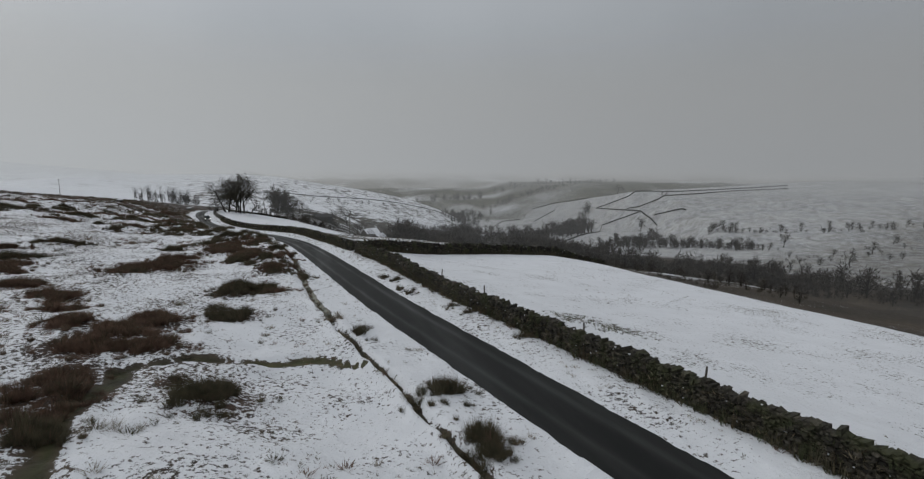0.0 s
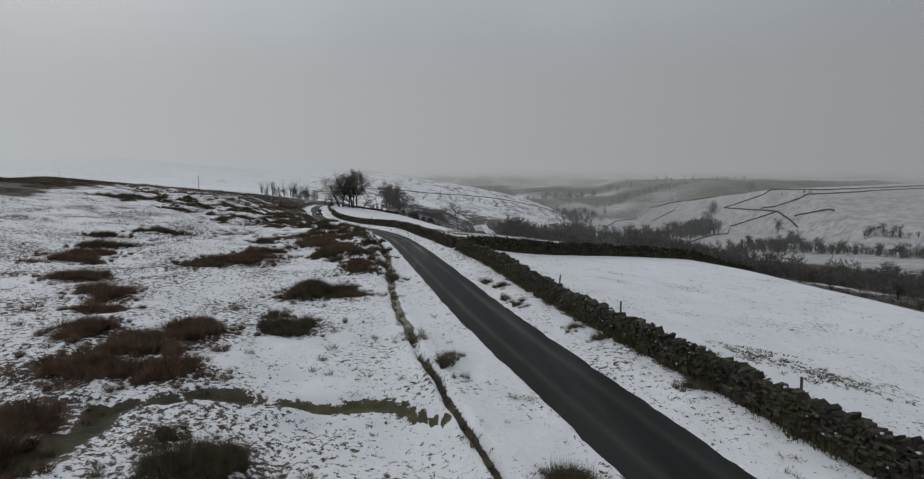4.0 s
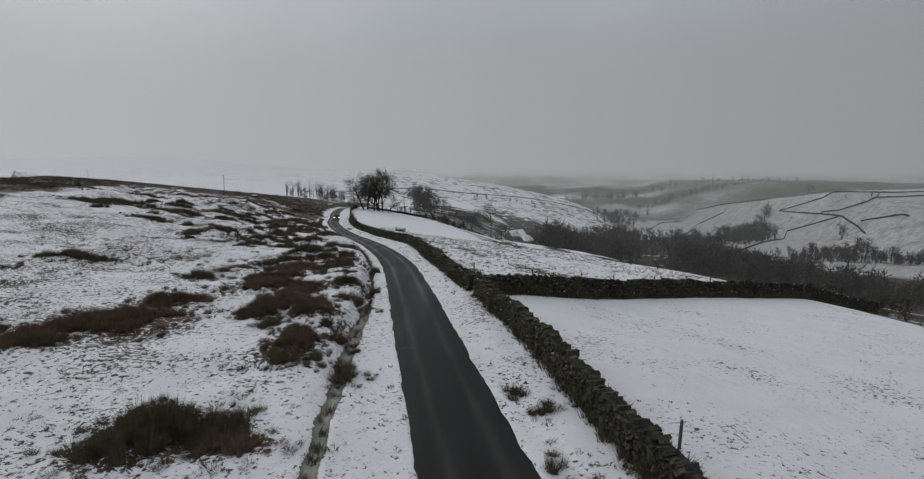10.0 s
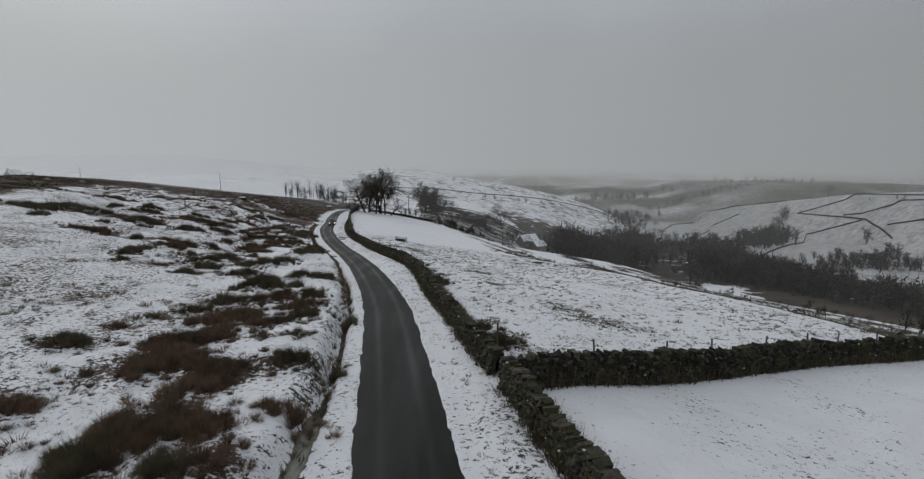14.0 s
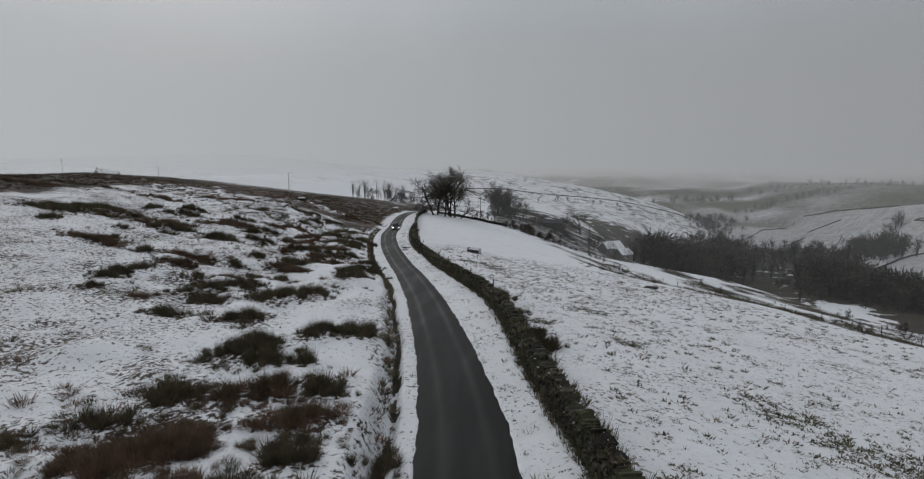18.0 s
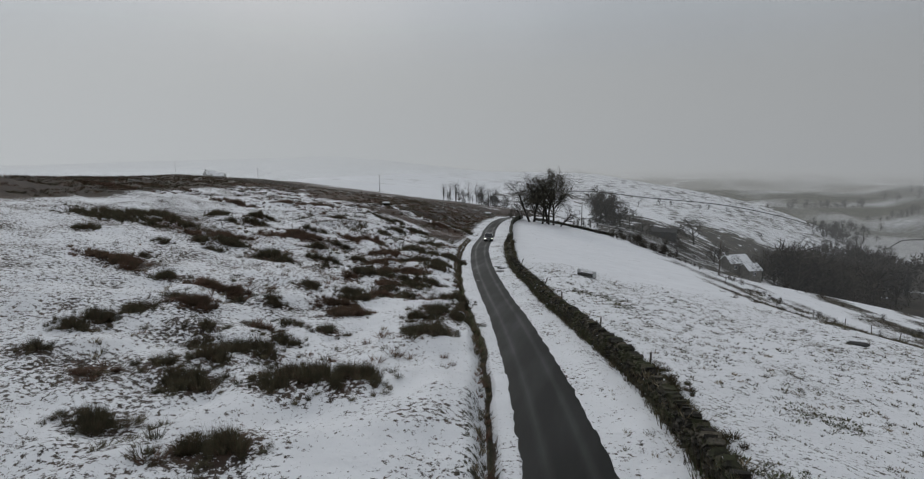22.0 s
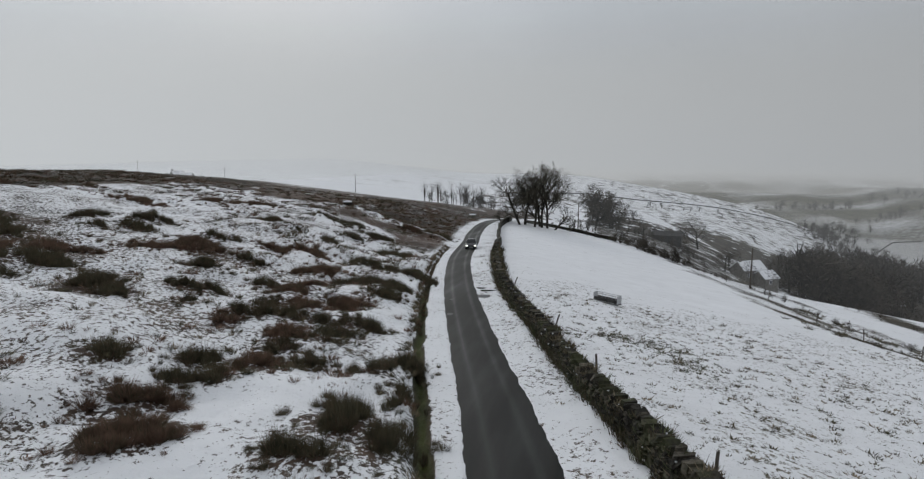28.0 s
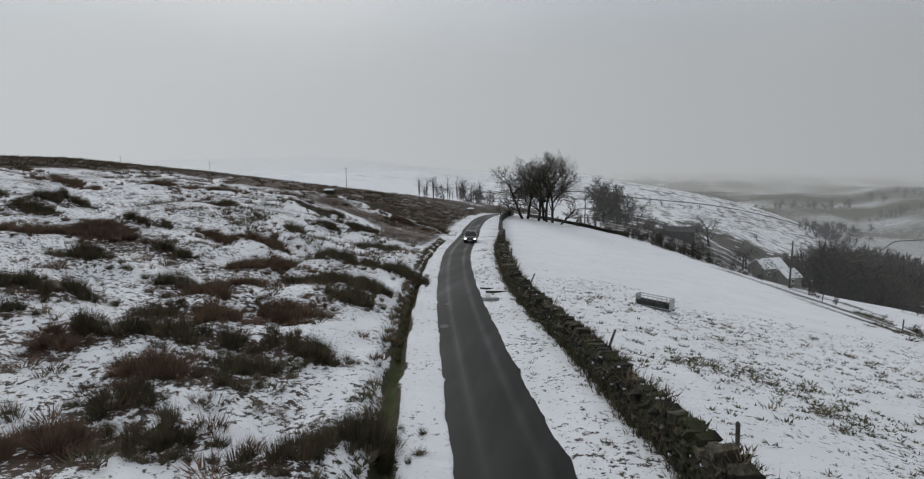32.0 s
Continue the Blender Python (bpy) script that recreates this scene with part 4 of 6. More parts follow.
def plain_wall(line, label, height=1.3, thick=0.6, group="far field walls", gap=1.6):
    """A wall that stays far off: an uneven band of stone with a rough top."""
    line = np.array(line, float)
    run = np.r_[0, np.cumsum(np.hypot(*np.diff(line, axis=0).T))]
    s = np.arange(0, run[-1], gap)
    mid_ = np.stack([np.interp(s, run, line[:, 0]), np.interp(s, run, line[:, 1])], -1)
    mid_ = mid_ + 0.3 * np.stack([rough(s, s, 9, 51), rough(s, s, 9, 52)], -1)
    d = np.gradient(mid_, axis=0)
    d /= np.linalg.norm(d, axis=1, keepdims=True)
    left = np.stack([-d[:, 1], d[:, 0]], -1)
    gz = full_ground(mid_[:, 0], mid_[:, 1])
    h = height * (1 + 0.18 * rough(s, 0 * s, 2.5, 53))
    prof = []
    for w, k in ((0.5, 0), (0.36, 1), (-0.36, 1), (-0.5, 0)):
        xy = mid_ + left * (w * thick)
        prof.append(np.stack([xy[:, 0], xy[:, 1], gz + (h if k else -0.4)], -1))
    ob = sheet("drystone_wall", np.stack(prof, 1).reshape(-1, 3), grid_faces(len(s), 4), [M_STONE], smooth=False)
    return tagged(ob, label, "stone wall", group)


plain_wall(roadside(188, 262, 2.0), "low drystone wall running up to a clump of trees", gap=1.0)
for line in ([(436, 658), (437, 626), (440, 590), (493, 562), (585, 572), (720, 596)], [(417, 563), (414, 536), (418, 505), (470, 515), (547, 538), (660, 545)], [(436, 658), (417, 572), (406, 523), (391, 487), (377, 457)],
             [(243, 417), (320, 500), (399, 588), (405, 521)], [(343, 737), (454, 880), (465, 826)], [(256, 538), (340, 650), (434, 770)], [(360, 853), (419, 944), (489, 980)],
             [(496, 973), (486, 848), (470, 727)], [(394, 484), (393, 435)]):
    plain_wall(line, "dark field wall across a snowy hillside", 1.1, 0.8, gap=4.0)
plain_wall([(-15, 259), (-5, 255), (3, 251), (10, 248.5)], "low dark wall along the brow of the pasture", 0.85, 0.6, "lower walls", 0.8)
for line in ([(-60, 800), (60, 830), (190, 885), (290, 920)],):
    plain_wall(line, "dark wall winding over the hazy snowy spur", 1.0, 0.9, group="walls on the spur", gap=5.0)


def streaks(number, seed):
    """Low banks of heather, each a long uneven mound, over the spur."""
    r = np.random.RandomState(seed)
    vs, fs, at = [], [], 0
    while len(vs) < number:
        x, y = r.uniform(-110, 330), r.uniform(640, 945)
        if float(rough(x, y, 55, 96)) < -0.1 - 0.3 * r.uniform():
            continue
        n, length, wide, tall, a = 9, r.uniform(2, 9), r.uniform(0.7, 2.0), r.uniform(0.3, 0.9), r.normal(0.2, 0.5)
        s = np.linspace(-1, 1, n)
        px, py = x + math.cos(a) * s * length + r.normal(0, 0.8, n), y + math.sin(a) * s * length + r.normal(0, 0.8, n)
        k = np.sqrt(np.clip(1.02 - s**2, 0, 1)) * r.uniform(0.6, 1.2, n)
        z = smooth_ground(px, py)
        rows_ = [np.stack([px - math.sin(a) * w * wide * k, py + math.cos(a) * w * wide * k, z + h * tall * k - 0.3], -1) for w, h in ((-1, 0), (-0.5, 1), (0.5, 1), (1, 0))]
        vs.append(np.stack(rows_, 1).reshape(-1, 3))
        fs.append(grid_faces(n, 4) + at)
        at += 4 * n
    ob = sheet("heather_banks", np.concatenate(vs), np.concatenate(fs), [M_RUSH], smooth=False)
    return tagged(ob, "short dark banks of heather streaking the hazy snowy spur", "heather", kind="stuff")


streaks(280, 97)

# ---- rushes, heather and grass ----
def blades(rng, count, rx, ry, tall, width, spread=0.8):
    """Tapered stems on an oval patch, as arrays of places and triangles."""
    a, q = rng.uniform(0, 2 * np.pi, count), np.sqrt(rng.uniform(0, 1, count))
    bx, by = rx * q * np.cos(a), ry * q * np.sin(a)
    h = tall * rng.uniform(0.35, 1.15, count) * (1 - 0.35 * np.minimum(q, 1) ** 2)
    lean = spread * h * (0.25 + 0.8 * q) * rng.uniform(0.5, 1.3, count)
    da = a + rng.normal(0, 0.6, count)
    dx, dy = np.cos(da), np.sin(da)
    side = rng.uniform(0, np.pi, count)
    wx, wy = np.cos(side) * width * rng.uniform(0.7, 1.4, count), np.sin(side) * width * rng.uniform(0.7, 1.4, count)
    v = np.stack([np.stack([bx - 1.35 * wx, by - 1.35 * wy, 0 * h - 0.12], -1), np.stack([bx + 1.35 * wx, by + 1.35 * wy, 0 * h - 0.12], -1), np.stack([bx + dx * lean, by + dy * lean, h], -1)], 1)
    return v.reshape(-1, 3), np.arange(count * 3).reshape(-1, 3)


def tuft_shape(rng, count, spread, width):
    """One tuft of unit height and radius: stems that rise from a tight heart and arch outwards."""
    a, q = rng.uniform(0, 2 * np.pi, count), np.sqrt(rng.uniform(0, 1, count))
    h = rng.uniform(0.35, 1.0, count) ** 0.8 * (1.1 - 0.5 * q**2) + 0.35 * (rng.uniform(0, 1, count) > 0.93)
    reach = spread * (0.15 + 0.95 * q) * rng.uniform(0.7, 1.2, count)
    da = a + rng.normal(0, 0.7, count)
    bx, by = 0.5 * q * np.cos(a), 0.5 * q * np.sin(a)
    side = rng.uniform(0, np.pi, count)
    wx, wy = np.cos(side) * width, np.sin(side) * width
    v = np.stack([np.stack([bx + w * wx + np.cos(da) * reach * out, by + w * wy + np.sin(da) * reach * out, h * up], -1) for w, out, up in ((-1.5, 0, -0.2), (1.5, 0, -0.2), (0, 1.0, 1.0))], 1)
    return v.reshape(-1, 3), np.arange(count * 3).reshape(-1, 3)


def mound_shape(rng):
    """A low dark dome of matted stems, of unit height and radius."""
    v, n = [], 9
    for r, z in ((1.0, -0.3), (0.92, 0.35), (0.6, 0.8)):
        for i in range(n):
            k = r * rng.uniform(0.8, 1.2)
            v.append((k * math.cos(2 * math.pi * i / n), k * math.sin(2 * math.pi * i / n), z * rng.uniform(0.85, 1.15)))
    v.append((0, 0, 1.0))
    f = [(k * n + i, k * n + (i + 1) % n, (k + 1) * n + (i + 1) % n) for k in (0, 1) for i in range(n)]
    f += [(k * n + i, (k + 1) * n + (i + 1) % n, (k + 1) * n + i) for k in (0, 1) for i in range(n)]
    f += [(2 * n + i, 2 * n + (i + 1) % n, 3 * n) for i in range(n)]
    return np.array(v), np.array(f)


rng = np.random.RandomState(11)
TUFTS = {"rush": [tuft_shape(rng, 110, 1.0, 0.024) for _ in range(6)], "heather": [tuft_shape(rng, 115, 1.25, 0.027) for _ in range(6)],
         "bracken": [tuft_shape(rng, 90, 1.4, 0.045) for _ in range(4)], "straw": [tuft_shape(rng, 55, 1.2, 0.018) for _ in range(6)]}
MOUNDS = [mound_shape(rng) for _ in range(6)]
KINDS = {"rush": ("rush_clump", "rushes", M_RUSH, M_BROWN, 0.88, "rush clumps on the moor"),
         "heather": ("heather_patch", "heather", M_BROWN, M_RUSH, 0.70, "heather patches on the moor"),
         "bracken": ("bracken_clump", "bracken", M_BRACKEN, M_GREEN, 0.75, "bracken clumps along the wall"),
         "straw": ("grass_clump", "grass", M_STRAW, M_RUSH, 0.55, "pale grass clumps on the moor")}


def gather(shapes, spots, rng):
    """Copies of unit shapes at (x, y, z, radius, height), as arrays."""
    vs, fs, at = [], [], 0
    for x, y, z, r, h in spots:
        v, f = shapes[rng.randint(len(shapes))]
        a = rng.uniform(0, 6.3)
        c, q = math.cos(a) * r, math.sin(a) * r
        vs.append(np.stack([x + c * v[:, 0] - q * v[:, 1], y + q * v[:, 0] + c * v[:, 1], z + h * v[:, 2]], -1))
        fs.append(f + at)
        at += len(v)
    return np.concatenate(vs), np.concatenate(fs)


def clump(x, y, wide, deep, kind, seed):
    """A patch of rushes, heather or dead grass: tufts that crowd in its middle and thin out to an uneven edge."""
    name, category, main, other, tall, group = KINDS[kind]
    r = np.random.RandomState(seed)
    area = wide * deep
    if kind == "bracken":
        label = "dead brown bracken with green grass at the foot of the wall"
    elif kind == "straw":
        label = "pale dead grass and thin rushes bent in the snow"
    elif area > 5:
        label = "broad patch of brown heather with snow between its tufts" if kind == "heather" else "broad bed of dark rushes with snow between its tufts"
    else:
        label = "brown heather tufts standing in thin snow" if kind == "heather" else "dark rush clump standing in thin snow"
    thing = tagged(empty(name, x, y, ground_z(x, y)), label, category, group)
    base = np.array(thing.matrix_world.translation)
    number = int(np.clip(area / 0.115, 5, 75)) if kind != "straw" else int(np.clip(area / 0.22, 3, 22))
    a, q = r.uniform(0, 6.3, number * 4), np.sqrt(r.uniform(0, 1, number * 4))
    px, py = x + 0.68 * wide * q * np.cos(a), y + 0.68 * deep * q * np.sin(a)
    keep = q < 0.62 + 0.55 * rough(px + seed, py, 0.7 + 0.22 * wide, 91) + 0.25 * rough(px, py, 0.4, 92)
    keep[:3] = True
    px, py, q = px[keep][:number], py[keep][:number], q[keep][:number]
    size = r.uniform(0.18, 0.5, len(q)) * (1.2 - 0.5 * q) * min(1.0, 0.55 + 0.3 * wide)
    high = tall * r.uniform(0.65, 1.1, len(q)) * (1.1 - 0.35 * q) * min(1.0, 0.45 + 0.35 * wide)
    if kind != "straw":                                  # small outliers round the patch
        k = int(4 + 4 * wide)
        a, far = r.uniform(0, 6.3, k), r.uniform(0.5, 0.95, k)
        px, py = np.r_[px, x + (wide * far + 0.25) * np.cos(a)], np.r_[py, y + (deep * far + 0.3) * np.sin(a)]
        size, high = np.r_[size, r.uniform(0.10, 0.30, k)], np.r_[high, r.uniform(0.14, 0.42, k)]
        off = np.abs(px - road_x(np.clip(py, -80, 340))) > 2.2
        px, py, size, high = px[off], py[off], size[off], high[off]
    spots = np.stack([px - base[0], py - base[1], full_ground(px, py) - base[2] - 0.02, size, high], -1)
    pieces = [("foliage", TUFTS[kind], spots, main), ("old_growth", TUFTS["rush" if kind in ("heather", "bracken") else "straw"], spots[::3], other)]
    if kind != "straw":
        pieces.append(("mound", MOUNDS, [(a, b, c, 0.5 * d, 0.26 * e) for a, b, c, d, e in spots[::3]], main))
    for pname, shapes, where, mat in pieces:
        ob = sheet(pname, *gather(shapes, where, r), [mat], smooth=False)
        ob.parent = thing
        tagged(ob, kind="stuff")
    return thing


for kind, places in (("heather", HEATHER), ("rush", RUSH), ("straw", STRAW), ("bracken", BRACKEN)):
    for i, (x, y, w, d) in enumerate(places):
        clump(x, y, w * (0.95 if y < 125 else 0.85), d * (0.85 if y < 125 else 0.7), kind, 1000 + 7 * i + len(kind))


def scatter(name, label, category, spots, mats, size, tall, count, seed, width=0.02, lift=0.0):
    """Many small tufts at the given spots as one object, in several colours."""
    r = np.random.RandomState(seed)
    kinds = [blades(r, count, 0.5, 0.5, 1.0, width / max(size, 0.05), 0.8) for _ in range(6)]
    vs, fs, ms, at = [], [], [], 0
    z = full_ground(spots[:, 0], spots[:, 1]) + lift * r.uniform(0.1, 1.0, len(spots))
    for (x, y), gz in zip(spots, z):
        v, f = kinds[r.randint(6)]
        k, t, a = size * r.uniform(0.55, 1.5), tall * r.uniform(0.5, 1.4), r.uniform(0, 6.3)
        c, s = math.cos(a) * k, math.sin(a) * k
        vs.append(np.stack([x + c * v[:, 0] - s * v[:, 1], y + s * v[:, 0] + c * v[:, 1], gz + t * v[:, 2]], -1))
        fs.append(f + at)
        ms.append(np.full(len(f), r.randint(len(mats))))
        at += len(v)
    ob = sheet(name, np.concatenate(vs), np.concatenate(fs), mats, np.concatenate(ms), smooth=False)
    return tagged(ob, label, category, kind="stuff")


def strewn(count, seed, y0, y1, u0, u1, keep=None):
    r = np.random.RandomState(seed)
    y, u = r.uniform(y0, y1, count), r.uniform(u0, u1, count)
    x = road_x(np.clip(y, -80, 340)) + u
    if keep is not None:
        k = keep(x, y, u)
        x, y = x[k], y[k]
    return np.stack([x, y], -1)


def ditch_side(y0, y1, count, seed, low, high):
    r = np.random.RandomState(seed)
    y = r.uniform(y0, y1, count)
    return np.stack([road_x(y) - ditch_off(y) - r.uniform(low, high, count), y], -1)


def wall_side(y0, y1, count, seed, low, high):
    r = np.random.RandomState(seed)
    y = r.uniform(y0, y1, count)
    return np.stack([road_x(y) + wall_off(y) + r.uniform(low, high, count), y], -1)


patchy = lambda x, y, u: rough(x, y, 7, 61) + 0.5 * rough(x, y, 2.5, 62) > 0.12
scatter("moor_grass", "small rush and grass tufts scattered over the snowy moor", "grass", strewn(1500, 21, 12, 165, -36, -6.5, patchy), [M_RUSH, M_BROWN, M_STRAW], 0.42, 0.26, 40, 22, 0.011)
scatter("moor_stubble", "short dark heather tips poking through the thin snow", "heather", strewn(15000, 48, 14, 165, -34, -5.5, lambda x, y, u: rough(x, y, 3.5, 81) + 0.7 * rough(x, y, 1.1, 82) > 0.15), [M_RUSH, M_BROWN, M_RUSH], 0.17, 0.10, 7, 49, 0.012)
scatter("moor_rushes", "dark rush tufts spread over the far moor", "rushes",
        strewn(3000, 23, 165, 275, -85, -5, lambda x, y, u: rough(x, y, 11, 63) + 0.4 * rough(x, y, 4, 64) + 0.8 * step(150, 220, y - 0.3 * u) - 0.15 * step(22, 50, -u) > 0.30), [M_RUSH, M_BROWN], 0.75, 0.42, 38, 24, 0.024)
scatter("moor_heather", "brown heather tufts near the lane", "heather",
        strewn(520, 25, 78, 160, -24, -4.5, lambda x, y, u: rough(x, y, 6, 65) + 0.4 * rough(x, y, 2, 66) + 0.35 * step(112, 132, y) > 0.30), [M_BROWN, M_RUSH, M_BROWN], 0.55, 0.36, 60, 26, 0.012)
def crest_spots(count, seed):
    r = np.random.RandomState(seed)
    y, gap = r.uniform(5, 290, count), r.uniform(-3, 21, count)
    x = -74 - 0.28 * (y - 84) + gap
    keep = (x - road_x(y) < -9) & (rough(x, y, 6, 85) > -0.45)
    return np.stack([x[keep], y[keep]], -1)


scatter("skyline_heather", "continuous dark heather along the crest of the moor", "heather", crest_spots(3600, 61), [M_BROWN, M_RUSH, M_RUSH], 1.3, 0.40, 26, 62, 0.03)
scatter("brow_heather", "dense dark heather on the rise beside the lane", "heather", strewn(1500, 59, 158, 285, -30, -4.5, lambda x, y, u: rough(x, y, 8, 83) + 0.5 * rough(x, y, 3, 84) + 0.5 * step(170, 215, y) > 0.05), [M_BROWN, M_RUSH, M_RUSH], 1.0, 0.42, 40, 60, 0.022)
scatter("bank_grass", "dark grass overhanging the bank of the ditch", "grass", np.concatenate([ditch_side(84, 118, 150, 27, 0.0, 0.6), ditch_side(118, 137, 36, 26, 0.35, 0.8), ditch_side(137, 190, 420, 30, -0.15, 0.7), ditch_side(24, 84, 110, 28, -0.1, 0.35)]), [M_RUSH, M_RUSH, M_BROWN, M_STRAW], 0.36, 0.27, 46, 29, 0.012)
scatter("verge_grass", "thin dead grass poking through the snowy verge", "grass",
        np.concatenate([wall_side(10, 180, 300, 31, -2.6, -0.45), ditch_side(20, 70, 30, 32, -3.0, -0.5)]), [M_STRAW, M_RUSH], 0.24, 0.16, 16, 33, 0.010)
scatter("wall_foot_grass", "dead grass and moss along the foot of the stone wall", "grass",
        np.concatenate([wall_side(20, 185, 520, 34, 0.3, 0.9), wall_side(90, 122, 260, 35, 0.3, 1.3), wall_side(10, 150, 240, 36, -0.62, -0.36)]), [M_RUSH, M_STRAW, M_GREEN, M_BROWN], 0.35, 0.26, 40, 37, 0.011)
scatter("pasture_grass", "small dark grass tufts in the snow of the pasture", "grass",
        strewn(2600, 38, 72, 170, 6.5, 40, lambda x, y, u: (rough(x, y, 9, 67) > -0.35) & (y > 74 + 0.4 * np.maximum(u - 6, 0)) & (y < 152 + 10 * rough(x, y, 9, 68))), [M_RUSH, M_STRAW, M_RUSH, M_RUSH], 0.33, 0.13, 18, 39)
scatter("pasture_stubble", "tiny dark grass tips peppering the snowy pasture", "grass", strewn(9000, 63, 73, 165, 6.2, 42, lambda x, y, u: (rough(x, y, 6, 86) + 0.5 * rough(x, y, 1.5, 87) > -0.1) & (y > 72 + 0.4 * np.maximum(u - 6, 0))), [M_RUSH, M_RUSH, M_RUSH], 0.19, 0.09, 7, 64, 0.014)
scatter("pasture_grass", "sparse grass tips in the smooth snow of the first pasture", "grass", strewn(500, 40, 8, 70, 6.5, 34, lambda x, y, u: rough(x, y, 12, 69) > 0.05), [M_STRAW, M_RUSH], 0.22, 0.07, 8, 41)
scatter("wall_growth", "dead bracken, moss and brown grass growing over the drystone wall", "bracken",
        np.concatenate([wall_side(-5, 69, 1500, 50, -0.55, 0.5), wall_side(-5, 69, 500, 51, 0.3, 1.0), wall_side(72, 188, 2000, 52, -0.6, 0.62), wall_side(72, 188, 520, 53, 0.4, 1.0)]), [M_RUSH, M_BRACKEN, M_RUSH, M_BRACKEN, M_GREEN], 0.42, 0.8, 15, 54, 0.012)
scatter("wall_growth", "moss, ferns and brown grass on top of the drystone wall", "bracken", np.concatenate([wall_side(-5, 69, 1500, 56, -0.36, 0.34), wall_side(72, 188, 2600, 57, -0.36, 0.34)]), [M_RUSH, M_BRACKEN, M_BRACKEN, M_STRAW, M_GREEN], 0.42, 0.26, 14, 58, 0.014, 1.12)
scatter("wall_growth", "brown dead grass hanging round a field wall", "bracken", np.stack([np.linspace(11.6, 66, 900) + 0.3 * np.sin(np.arange(900) * 2.4), field_wall_y(np.linspace(11.6, 66, 900)) + 0.42 * np.cos(np.arange(900) * 2.4)], -1), [M_RUSH, M_BRACKEN, M_RUSH], 0.42, 1.15, 15, 55, 0.013)
green = [(19.4, 86.2, 2.4), (13.6, 98.3, 0.9), (13.2, 110.4, 1.6), (4.1, 139.8, 2.2), (1.2, 140.1, 1.2), (5.6, 136, 1.8), (20.7, 84.6, 2.0), (8.7, 101.6, 0.9), (21.1, 34, 1.8), (18.4, 89.3, 1.5), (23.0, 31.5, 1.6), (12.9, 74.6, 1.5), (12.2, 77.6, 1.2), (11.4, 81, 0.9)]
r = np.random.RandomState(42)
spots = np.concatenate([np.stack([x + r.normal(0, w * 0.6, int(60 * w)), y + r.normal(0, w * 0.6, int(60 * w))], -1) for x, y, w in green])
scatter("pasture_grass", "patches of green grass bare of snow in the pasture", "grass", spots, [M_GREEN, M_RUSH, M_RUSH], 0.3, 0.10, 12, 43)


def lip(y0, y1, count, seed, u0, u1):
    r = np.random.RandomState(seed)
    y = r.uniform(y0, y1, count)
    return np.stack([road_x(y) - lip_shift(y) + r.normal(u0, u1, count), y], -1)


scatter("bramble_bank", "dark brambles and dead bracken along the lip of the pasture", "brambles", np.concatenate([lip(90, 172, 220, 44, 46.5, 2.0), lip(90, 190, 260, 45, 56.5, 1.2), lip(100, 180, 200, 46, 70, 1.6)]), [M_RUSH, M_RUSH, M_TWIG], 0.85, 0.34, 30, 47, 0.03)


# ---- trees ----
def limbs(rng, height, trunk, fork, levels, kids, spread, up, base=(0, 0, 0), lean=(0, 0), shrink=0.62, plain_ends=False):
    """The pieces of a bare tree: (level, from, to, thickness at both)."""
    out = []

    def grow(p, d, length, radius, level):
        steps = 1 if level > 3 or plain_ends and level > 1 else 4 if level == 0 else 3 if level == 1 else 2
        ends, q, r = [], p, radius
        for i in range(steps):
            d = (d + Vector(rng.normal(0, 0.10 + 0.05 * level, 3)) + Vector((0, 0, up * (0.06 if level else 0.02)))).normalized()
            e = q + d * (length / steps)
            r2 = max(r * (0.84 if level else 0.88), 0.012)
            out.append((level, q, e, r, r2))
            q, r = e, r2
            ends.append((q, d.copy(), r))
        if level >= levels:
            return
        for i in range(kids[level]):
            k = (i + rng.uniform(0.2, 0.9)) / kids[level]
            k = fork + (1 - fork) * k if level == 0 else 0.25 + 0.75 * k
            j = min(int(k * steps), steps - 1)
            q, dd, rr = ends[j]
            a = rng.uniform(0, 2 * math.pi)
            away = dd.orthogonal().normalized()
            away.rotate(Matrix.Rotation(a, 3, dd).to_quaternion())
            nd = (dd * rng.uniform(0.5, 0.9) + away * spread * rng.uniform(0.7, 1.25)).normalized()
            grow(q, nd, length * shrink * rng.uniform(0.7, 1.15) * (1.15 - 0.35 * k), rr * rng.uniform(0.40, 0.62), level + 1)

    grow(Vector(base), Vector((*lean, 1)).normalized(), height, trunk, 0)
    return out


